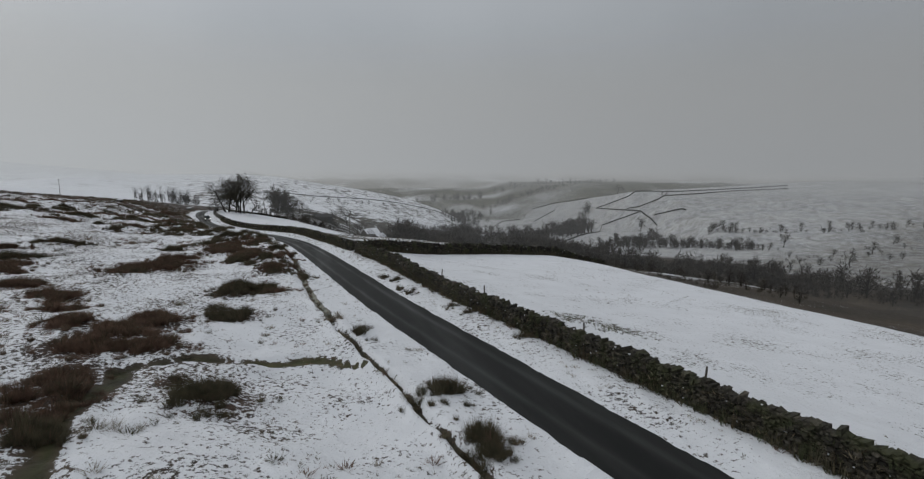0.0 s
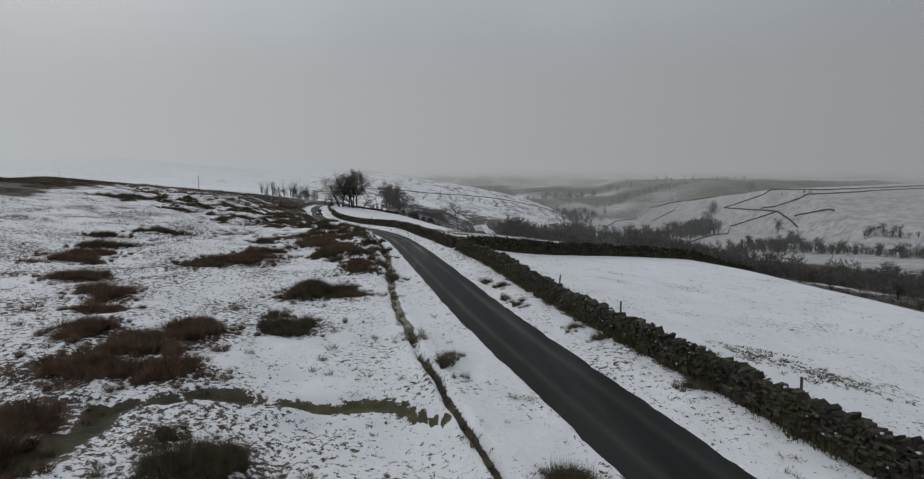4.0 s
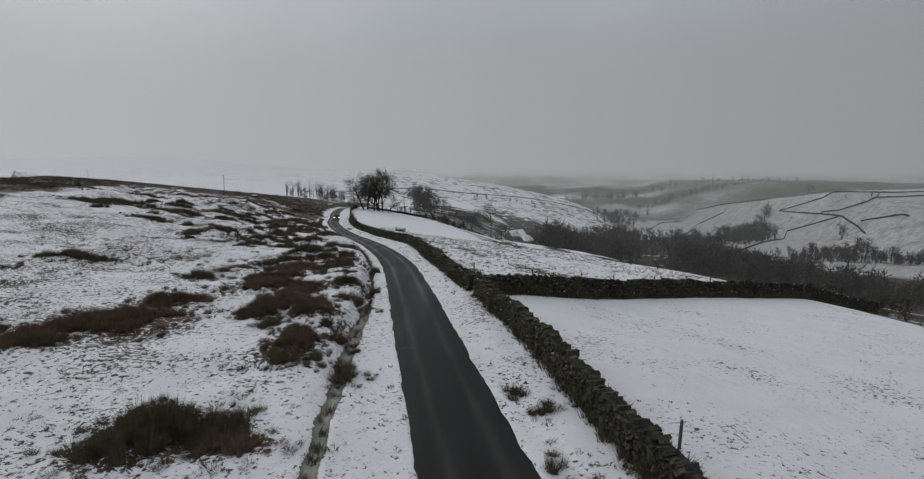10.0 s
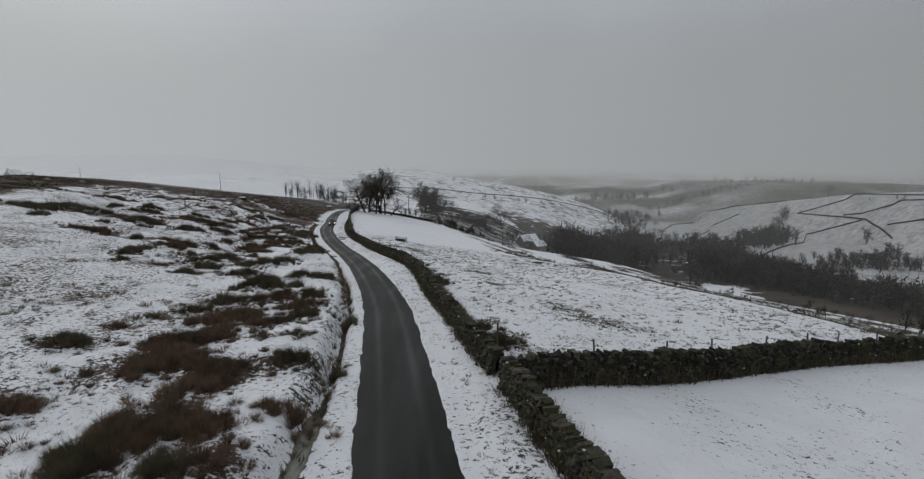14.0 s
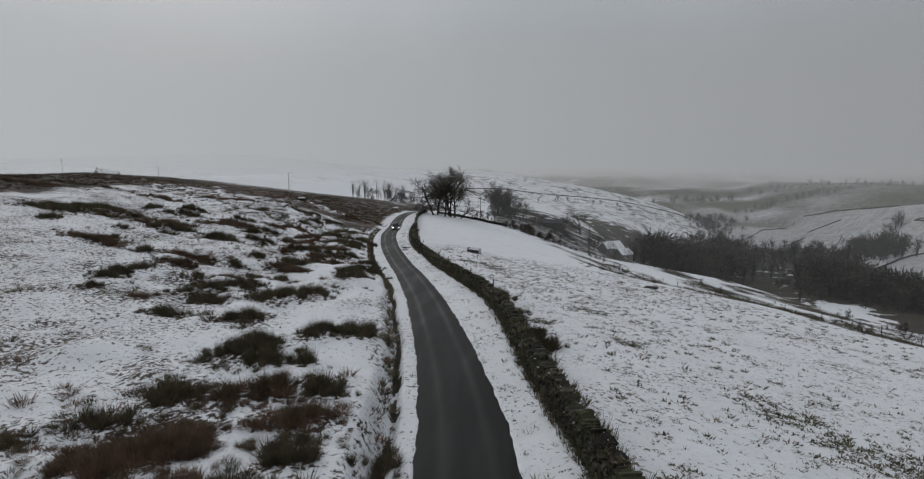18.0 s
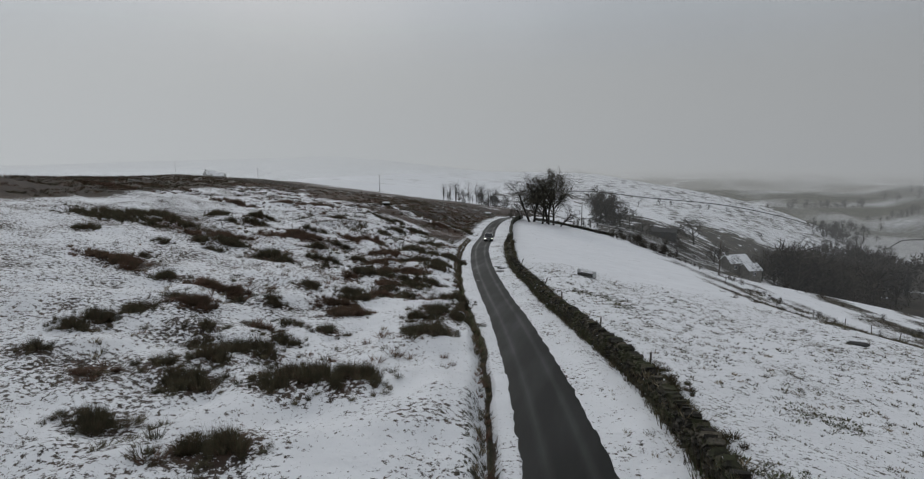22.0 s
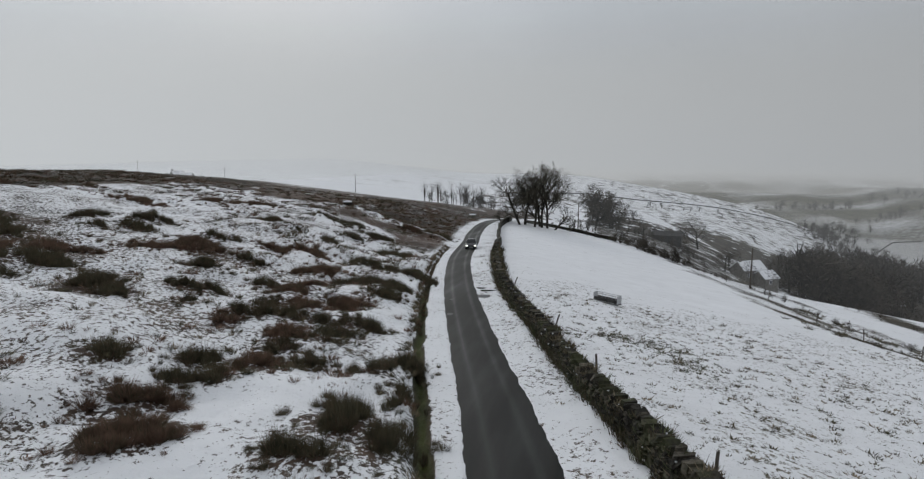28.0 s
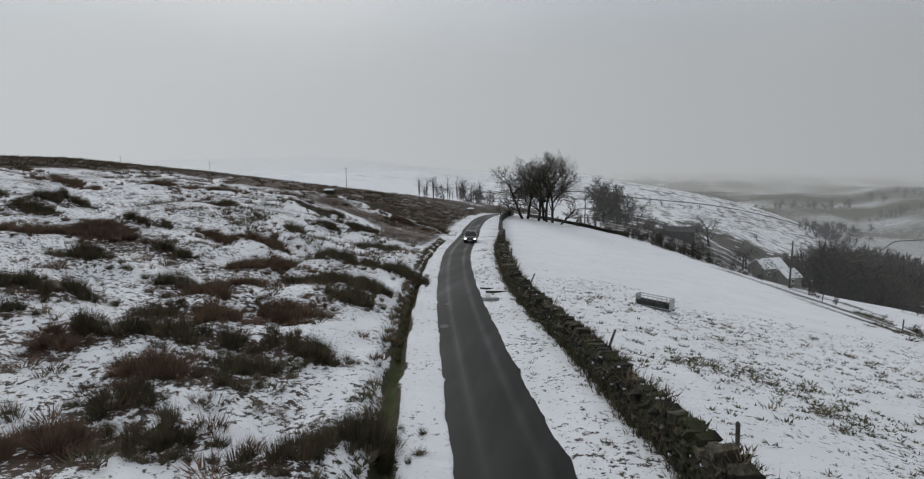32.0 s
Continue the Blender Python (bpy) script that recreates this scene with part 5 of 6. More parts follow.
def bars(pieces, sides):
    """Tapered bars for pieces of limbs, as arrays."""
    a = np.array([p[1] for p in pieces])
    b = np.array([p[2] for p in pieces])
    ra, rb = np.array([p[3] for p in pieces]), np.array([p[4] for p in pieces])
    d = b - a
    d /= np.linalg.norm(d, axis=1, keepdims=True) + 1e-9
    ref = np.where(np.abs(d[:, 2:3]) > 0.9, [[1.0, 0, 0]], [[0, 0, 1.0]])
    u = np.cross(d, ref)
    u /= np.linalg.norm(u, axis=1, keepdims=True) + 1e-9
    w = np.cross(d, u)
    t = 2 * np.pi * np.arange(sides) / sides
    round_ = u[:, None] * np.cos(t)[None, :, None] + w[:, None] * np.sin(t)[None, :, None]
    v = np.concatenate([a[:, None] + round_ * ra[:, None, None], b[:, None] + round_ * rb[:, None, None]], 1).reshape(-1, 3)
    i = np.arange(sides)
    f = np.stack([i, (i + 1) % sides, (i + 1) % sides + sides, i + sides], 1)
    return v, (np.arange(len(pieces))[:, None, None] * 2 * sides + f[None]).reshape(-1, 4)


def slivers(pieces, rng, fine=0):
    """Thin pointed twigs for the ends of limbs, each with some finer side shoots, as arrays."""
    a, b = np.array([p[1] for p in pieces]), np.array([p[2] for p in pieces])
    r = 1.5 * np.array([p[3] for p in pieces])
    d = b - a
    long = np.linalg.norm(d, axis=1, keepdims=True)
    starts, tips, radii = [a], [b + 0.15 * d], [r]
    for _ in range(fine):
        root = a + d * rng.uniform(0.1, 0.95, (len(a), 1))
        starts.append(root)
        tips.append(root + 0.45 * d + long * rng.normal(0, 0.38, a.shape))
        radii.append(0.6 * r)
    a, b, r = np.concatenate(starts), np.concatenate(tips), np.concatenate(radii)
    side = np.cross(b - a, rng.normal(0, 1, a.shape))
    side *= r[:, None] / (np.linalg.norm(side, axis=1, keepdims=True) + 1e-9)
    return np.stack([a - side, a + side, b], 1).reshape(-1, 3), np.arange(len(a) * 3).reshape(-1, 3)


def bare_tree(x, y, label, seed, height, trunk, kids=(9, 6, 5, 4), fork=0.25, spread=0.75, up=1.0, lean=(0, 0), group="", sink=0.3, shrink=0.62, twig=1.0, fine=1):
    rng = np.random.RandomState(seed)
    gz = ground_z(x, y) - sink
    tree = empty("tree", x, y, gz)
    tagged(tree, label, "tree", group)
    pieces = limbs(rng, height * 0.72, trunk, fork, 4, kids, spread, up, lean=lean, shrink=shrink)
    top = max(p[2].z for p in pieces)
    k = height / top
    pieces = [(l, p * k, q * k, r, s) for l, p, q, r, s in pieces]
    for name, keep, sides, mat in (("trunk", (0,), 8, M_BARK), ("branchwork", (1, 2), 4, M_BARK), ("crown", (3, 4), 0, M_TWIG)):
        some = [(l, p, q, r * (twig if l > 2 else 1), s * (twig if l > 2 else 1)) for l, p, q, r, s in pieces if l in keep]
        v, f = bars(some, sides) if sides else slivers(some, rng, fine)
        ob = sheet(name, v, f, [mat])
        ob.parent = tree
        if name != "trunk":
            tagged(ob, kind="stuff")
    return tree


copse = "leafless tree in a clump on the brow beside the lane"
for i, (x, y, h, ln, spread, up) in enumerate(((-15.6, 249, 13.6, (-0.30, 0), 1.25, 0.5), (-14.6, 251, 15.8, (-0.14, 0), 1.05, 0.8), (-11.8, 249, 16.4, (-0.04, 0), 0.85, 1.0), (-10.6, 252, 16.8, (0.0, 0), 0.75, 1.0),
                                                 (-9.9, 249.5, 17.0, (0.0, 0), 0.65, 1.2), (-8.5, 250, 18.2, (0.0, 0), 0.38, 1.5), (-6.6, 249, 7.5, (0.6, 0), 0.6, 1.0))):
    bare_tree(x, y, copse if i < 6 else "leaning leafless tree beside the clump on the brow", 100 + i, h, 0.34 if i < 6 else 0.25, (13, 8, 6, 5) if i < 6 else (9, 6, 5, 4), 0.12, spread, up, ln, "trees on the brow", shrink=0.55, twig=0.85, fine=5)
for i, (x, y, h) in enumerate(((-19.0, 252, 5.0), (-21.5, 254, 4.0), (-2.4, 252, 2.5))):
    bare_tree(x, y, "low leafless thorn bush below the clump of trees", 110 + i, h, 0.15, (9, 6, 5, 4), 0.08, 1.0, 0.8, (-0.1, 0), "trees on the brow", twig=1.4)
bare_tree(5.6, 300, "broad leafless tree with a rounded crown", 120, 18.5, 0.45, (24, 10, 7, 5), 0.14, 1.0, 0.45, (0, 0), "trees below the brow", ground_z(5.6, 300) + 17.5, shrink=0.56, twig=3.0, fine=4)
for i, (x, y, h) in enumerate(((10.5, 300, 13), (13.5, 302, 12), (17, 301, 9.5), (11.5, 298, 8), (22, 302, 7), (26, 299, 6), (30, 297, 6), (34, 300, 6.5))):
    bare_tree(x, y, "small leafless tree in a dark hedge below the brow", 130 + i, h, 0.22, (9, 6, 5, 5), 0.1, 0.9, 0.7, (0, 0), "trees below the brow", ground_z(x, y) + 17.0 + 0.12 * (x - 12), twig=2.4)
bare_tree(45.8, 330, "spreading leafless tree above the valley", 140, 17, 0.4, (11, 7, 5, 4), 0.25, 1.0, 0.7, (0, 0), "trees above the valley", ground_z(45.8, 330) + 28.5, twig=1.4)
for i, (x, y, h) in enumerate(((44.0, 282, 8), (47.5, 291, 9), (58.5, 292, 10), (61, 288, 9))):
    bare_tree(x, y, "leafless tree beside the farmhouse", 150 + i, h, 0.25, (8, 6, 5, 3), 0.12, 0.95, 0.7, (0, 0), "trees by the farmhouse", twig=1.6)
for i, (x, y, h) in enumerate(((68, 298, 15), (71, 295, 16), (73, 303, 18), (76, 296, 18), (79, 302, 19), (83, 297, 19), (86, 304, 19), (90, 298, 18), (94, 303, 17))):
    bare_tree(x, y, "tall dark leafless tree behind the farmhouse", 160 + i, h, 0.35, (12, 8, 6, 5), 0.10, 0.95, 0.8, (0, 0), "trees by the farmhouse", twig=1.7)
for i, (x, y, h) in enumerate(((453, 634, 15), (382, 493, 12), (441, 273, 9), (370, 241, 9), (362, 299, 13), (309, 213, 8))):
    bare_tree(x, y, "lone leafless tree on the far hillside", 170 + i, h, 0.35, (8, 6, 5, 3), 0.2, 1.0, 0.8, (0, 0), "trees on the far hillside", twig=3.0)


def twiggy(seed, number, wide, low, thick, trunk=0.26):
    """A bare tree or bush ten metres high: a stem, a few limbs and a crown of many thin twigs with an uneven outline."""
    r = np.random.RandomState(seed)
    pieces = [(0, Vector((0, 0, 0)), Vector((r.normal(0, 0.3), r.normal(0, 0.3), 6.0)), trunk, trunk * 0.45)] if trunk else []
    hearts = [(wide * 0.55 * r.normal(), wide * 0.55 * r.normal(), r.uniform(low + 1, 7.6), r.uniform(1.2, 2.4)) for _ in range(7)] + [(0, 0, 7.8, 2.0)]
    for hx, hy, hz, _ in hearts:
        pieces.append((1, Vector((0, 0, low * r.uniform(0.4, 1.2))), Vector((hx, hy, hz)), 0.05 + 0.3 * trunk, 0.04))
    v, f = bars(pieces, 3)
    f = np.concatenate([f[:, :3], f[:, [0, 2, 3]]])
    h = np.array(hearts)[r.randint(len(hearts), size=number)]
    d = r.normal(0, 1, (number, 3))
    d /= np.linalg.norm(d, axis=1, keepdims=True)
    root = h[:, :3] + d * h[:, 3:4] * r.uniform(0.1, 0.8, (number, 1))
    root[:, 2] = np.maximum(root[:, 2], 0.2)
    tip = root + (d * 0.8 + np.array([0, 0, 0.5]) + r.normal(0, 0.3, (number, 3))) * r.uniform(0.8, 1.9, (number, 1))
    side = np.cross(tip - root, r.normal(0, 1, (number, 3)))
    side *= thick / (np.linalg.norm(side, axis=1, keepdims=True) + 1e-6)
    twigs = np.stack([root - side, root + side, tip], 1).reshape(-1, 3)
    return np.concatenate([v, twigs]), np.concatenate([f, len(v) + np.arange(number * 3).reshape(-1, 3)])


WOOD = [twiggy(200 + i, 125, 1.9, 1.6, 0.15) for i in range(5)]
BRUSH = [twiggy(210 + i, 95, 2.6, 0.4, 0.21, 0.0) for i in range(5)]
SLIM = [twiggy(220 + i, 70, 0.5, 2.5, 0.035, 0.09) for i in range(5)]
M_WOOD = plain("misty_winter_wood", (0.028, 0.024, 0.019), (0.066, 0.056, 0.044), 9.0, 0.9)


def woodland(name, label, lines, seed, trees=None, bushes=0.65):
    """Many small bare trees along bands: (from, to, half width, number, height)."""
    r = np.random.RandomState(seed)
    vs, fs, at = [], [], 0
    for (x0, y0), (x1, y1), half, number, tall in lines:
        for i in range(int(number * 1.35)):
            brush = r.uniform() < bushes
            k = r.uniform()
            x, y = x0 + (x1 - x0) * k + r.normal(0, half * 0.6), y0 + (y1 - y0) * k + r.normal(0, half * 0.6)
            v, f = (BRUSH if brush else trees or WOOD)[r.randint(5)]
            s, a = tall / 10 * r.uniform(0.6, 1.3) * (0.55 if brush else 1.0), r.uniform(0, 6.3)
            c, q = math.cos(a) * s * 1.25, math.sin(a) * s * 1.25
            vs.append(np.stack([x + c * v[:, 0] - q * v[:, 1], y + q * v[:, 0] + c * v[:, 1], float(smooth_ground(x, y)) - 0.3 + s * v[:, 2]], -1))
            fs.append(f + at)
            at += len(v)
    ob = sheet(name, np.concatenate(vs), np.concatenate(fs), [M_WOOD])
    return tagged(ob, label, "woodland", kind="stuff")


woodland("hillside_copse", "dark copse on the snowy hillside across the valley", [((265, 480), (305, 500), 14, 40, 15), ((305, 500), (430, 690), 14, 60, 16)], 301)
woodland("valley_wood", "dark leafless woodland along the valley bottom",
         [((72, 300), (98, 304), 8, 50, 16), ((100, 330), (150, 420), 16, 130, 15), ((166, 306), (192, 240), 9, 90, 12), ((194, 236), (238, 150), 13, 80, 10), ((228, 150), (242, 90), 14, 50, 10), ((158, 310), (200, 390), 18, 130, 14), ((150, 420), (200, 560), 28, 120, 15), ((200, 400), (250, 520), 22, 80, 12), ((170, 310), (205, 308), 14, 60, 12),
          ((205, 308), (272, 378), 14, 50, 9), ((272, 378), (330, 400), 12, 40, 9), ((168, 302), (200, 340), 12, 60, 11), ((200, 560), (300, 820), 34, 90, 12),
          ((300, 860), (360, 980), 26, 60, 14), ((263, 356), (305, 332), 9, 50, 9), ((305, 332), (335, 290), 9, 40, 8), ((335, 290), (309, 345), 10, 30, 8), ((212, 264), (228, 167), 16, 110, 7), ((218, 160), (245, 235), 18, 90, 7), ((202, 252), (250, 200), 16, 80, 6), ((212, 150), (200, 195), 8, 60, 4), ((222, 146), (242, 118), 10, 60, 4), ((205, 205), (190, 240), 8, 40, 4)], 302)
woodland("far_wood", "hazy dark woods on the hills at the head of the valley", [((300, 1000), (420, 1060), 25, 50, 15), ((450, 1120), (700, 1150), 25, 40, 14), ((250, 1200), (520, 1300), 30, 50, 16), ((600, 1350), (900, 1300), 40, 40, 16)], 306)
woodland("hillside_scrub", "scattered bushes and hedges on the far hillside", [((354, 366), (377, 345), 6, 14, 9), ((377, 345), (430, 318), 5, 20, 7), ((430, 318), (520, 296), 5, 20, 7), ((378, 480), (384, 495), 5, 6, 6), ((417, 563), (449, 495), 4, 8, 4),
                                                                             ((261, 168), (300, 160), 12, 10, 6), ((300, 230), (420, 240), 26, 26, 5), ((60, 335), (120, 345), 8, 12, 6), ((40, 780), (200, 840), 20, 16, 7)], 303)
woodland("moor_edge_trees", "row of thin leafless trees where the lane goes over the brow", [((-64, 323), (-34, 322), 3, 26, 9.5), ((-46, 322), (-32, 322), 2, 14, 7)], 304, SLIM, 0.3)
woodland("brow_hedge", "dark hedge and thorn bushes along the edge of the pasture", [((-22, 256), (-6, 256), 1.5, 8, 2.0), ((-3, 264), (24, 292), 2.5, 20, 3.0), ((24, 290), (35, 276), 3, 24, 3.5), ((1, 250), (9, 248), 1.2, 16, 1.6), ((9, 248), (17, 236), 1.4, 30, 2.6), ((17, 236), (24, 226), 1.4, 26, 2.4), ((24, 226), (29, 214), 1.2, 16, 1.6), ((12, 258), (26, 246), 3, 30, 3.0), ((64, 66), (62, 118), 5, 50, 1.6), ((80, 60), (80, 125), 8, 60, 2.6), ((30, 210), (33, 180), 1.5, 14, 1.4), ((33, 180), (44, 120), 1.5, 26, 1.1), ((44, 120), (60, 90), 1.5, 18, 1.1), ((45, 215), (50, 160), 1.5, 16, 1.4), ((56, 170), (66, 130), 1.5, 16, 1.2), ((64, 165), (78, 120), 2, 22, 1.8)], 305)

# ---- things ----
M_PAINT = plain("dark_car_paint", (0.012, 0.013, 0.015), (0.02, 0.021, 0.024), 0.5, 0.25)
M_GLASS = plain("dark_glass", (0.01, 0.011, 0.012), (0.02, 0.022, 0.024), 0.5, 0.08)
M_RUBBER = plain("tyre_rubber", (0.012, 0.012, 0.012), (0.025, 0.025, 0.025), 0.1, 0.8)
M_STEEL = plain("galvanised_steel", (0.30, 0.31, 0.32), (0.48, 0.49, 0.50), 0.15, 0.45)
M_DULL = plain("dark_steel", (0.06, 0.062, 0.066), (0.13, 0.135, 0.14), 0.2, 0.5)
M_SLAB = plain("wet_concrete", (0.10, 0.10, 0.10), (0.22, 0.22, 0.22), 0.3, 0.7, 0.01)
M_HOUSE = plain("grey_stone_wall", (0.10, 0.095, 0.085), (0.22, 0.21, 0.19), 0.5, 0.9, 0.02)
M_ROOF = snow_over("snowy_slates", (0.12, 0.12, 0.125), (0.08, 0.08, 0.085), 0.6, 0.2, 4.0)
M_SHED = plain("dark_boards", (0.03, 0.03, 0.03), (0.07, 0.068, 0.064), 0.4, 0.8)
M_PATCH = plain("dark_tar_patch", (0.010, 0.010, 0.010), (0.02, 0.02, 0.02), 0.2, 0.35)


def lamp_glow():
    m = bpy.data.materials.new("headlamp_glow")
    m.use_nodes = True
    n = m.node_tree.nodes["Principled BSDF"]
    n.inputs["Emission Color"].default_value, n.inputs["Emission Strength"].default_value = (1, 0.97, 0.9, 1), 3.0
    return m


M_LAMP = lamp_glow()


def mesh_part(name, build, mat, parent, label="", bevel=0.0):
    bm = bmesh.new()
    build(bm)
    if bevel:
        bmesh.ops.bevel(bm, geom=list(bm.edges), offset=bevel, segments=2, affect="EDGES", profile=0.6)
    return part(name, bm, mat, parent, label)


def fence_post(x, y, tall=1.75, lean=(0, 0), thick=0.055, group="fence posts along the wall", label="weathered wooden fence post beside the stone wall"):
    post = empty("fence_post", x, y, ground_z(x, y) - 0.25)
    post.rotation_euler = (radians(lean[0]), radians(lean[1]), radians((x * 37) % 90))
    tagged(post, label, "fence post", group)

    def shaft(bm):
        tube(bm, (0, 0, 0), (0, 0, tall + 0.2), thick, thick * 0.92, 7)
        bmesh.ops.subdivide_edges(bm, edges=[e for e in bm.edges if abs(e.verts[0].co.z - e.verts[1].co.z) > 1], cuts=3)
        for v in bm.verts:
            v.co.x += 0.01 * math.sin(v.co.z * 5 + x)
    mesh_part("shaft", shaft, M_POST, post)
    mesh_part("cap", lambda bm: tube(bm, (0, 0, tall + 0.2), (0, 0, tall + 0.24), thick * 0.92, thick * 0.45, 7), M_POST, post)
    return post


for y, lean, tall in ((18.8, (3, 4), 1.7), (26.7, (0, -4), 1.7), (37.7, (-4, 3), 1.7), (45.4, (5, 8), 1.7), (74.2, (0, 3), 1.8), (111.0, (2, -3), 1.5), (119.6, (0, 5), 1.4), (128.8, (4, -4), 1.6), (138.4, (-3, 18), 1.35), (154.0, (3, 20), 1.3), (170, (0, 5), 1.3)):
    fence_post(float(road_x(y) + wall_off(y) + 0.75), y, tall, lean)
for i, x in enumerate((15.5, 19.6, 23.2, 27.4, 31.6, 34.4, 38.6, 43.5, 48.5, 54)):
    y = float(field_wall_y(x)) + 0.75
    fence_post(x, y, 1.9, ((i * 5) % 9 - 4, (i * 7) % 11 - 5), 0.05, "fence posts along the field wall")
for i, s in enumerate(np.linspace(0, 1, 16)):
    x, y = 28 + 34 * s + 1.2 * math.sin(i), 165 - 53 * s
    fence_post(x, y, 1.25, ((i * 5) % 7 - 3, (i * 3) % 7 - 3), 0.05, "fence posts at the pasture edge", "thin wooden fence post at the edge of the pasture")
for i, s in enumerate(np.linspace(0, 1, 6)):
    x, y = 6 + 20 * s, 262 - 90 * s
    fence_post(x + 8 * math.sin(s * 3.1), y, 1.2, ((i * 5) % 7 - 3, (i * 3) % 7 - 3), 0.06, "fence posts at the pasture edge", "thin wooden fence post at the edge of the pasture")


def utility_pole(x, y, tall, arm=True, sink=0.4, turn=0.0):
    pole = empty("utility_pole", x, y, ground_z(x, y) - sink, turn)
    tagged(pole, "dark wooden utility pole standing in the snow", "utility pole", "utility poles")
    mesh_part("shaft", lambda bm: tube(bm, (0, 0, 0), (0, 0, tall + sink), 0.15, 0.10, 10), M_POST, pole)
    if arm:
        cross = mesh_part("crossarm", lambda bm: box(bm, -0.75, 0.75, -0.06, 0.06, tall + sink - 0.5, tall + sink - 0.38), M_POST, pole, bevel=0.01)
        for dx in (-0.65, 0, 0.65):
            ob = mesh_part("insulator", lambda bm: tube(bm, (dx, 0, tall + sink - 0.38), (dx, 0, tall + sink - 0.2), 0.05, 0.03, 8), M_STEEL, cross)
    return pole


utility_pole(29.6, 208, 7.4, False, 0.6)
utility_pole(-0.5, 268, 8.0)
for x, y, top in ((-100.6, 340.7, 3.0), (-187.4, 369, 5.5), (-275.3, 406, 9.5)):
    utility_pole(x, y, max(top - ground_z(x, y), 7.5), True, 0.4, 30)


def feed_trough(x, y, turn):
    """A long galvanised feeder: a tray between two end plates, with a rail of uprights over it."""
    t = empty("feed_trough", x, y, ground_z(x, y) + 0.03, turn)
    tagged(t, "long galvanised steel livestock feed trough on snowy pasture", "feed trough")
    half, wide = 1.25, 0.32

    def tray(bm):
        prof = [(-wide, 0.46), (-wide + 0.02, 0.46), (-0.22, 0.16), (0.22, 0.16), (wide - 0.02, 0.46), (wide, 0.46), (0.25, 0.12), (-0.25, 0.12)]
        ends = [[bm.verts.new((x_, a, b)) for a, b in prof] for x_ in (-half, half)]
        for i in range(len(prof)):
            j = (i + 1) % len(prof)
            bm.faces.new((ends[0][i], ends[0][j], ends[1][j], ends[1][i]))
        bm.faces.new(ends[0][::-1])
        bm.faces.new(ends[1])
    mesh_part("tray", tray, M_SHED, t, "dark feed tray")
    for s in (-1, 1):
        mesh_part("end_plate", lambda bm: box(bm, s * half - 0.03, s * half + 0.03, -wide, wide, 0.10, 0.86), M_STEEL, t, "pale end plate", 0.012)
        mesh_part("skid", lambda bm: box(bm, -half - 0.1, half + 0.1, s * 0.25 - 0.04, s * 0.25 + 0.04, 0.0, 0.09), M_DULL, t, bevel=0.01)
        mesh_part("top_rail", lambda bm: tube(bm, (-half, s * (wide - 0.03), 0.80), (half, s * (wide - 0.03), 0.80), 0.028, 0.028, 8), M_STEEL, t)
        for k in range(7):
            px = -half + (k + 0.5) * half * 2 / 7
            mesh_part("upright", lambda bm: tube(bm, (px, s * (wide - 0.03), 0.45), (px, s * (wide - 0.03), 0.80), 0.014, 0.014, 6), M_STEEL, t)
    mesh_part("snow", lambda bm: box(bm, -half + 0.05, half - 0.05, -0.20, 0.20, 0.165, 0.23), M_SNOWCAP, t, "thin snow lying in the tray", 0.02)
    return t


feed_trough(2.0, 154.8, -37)


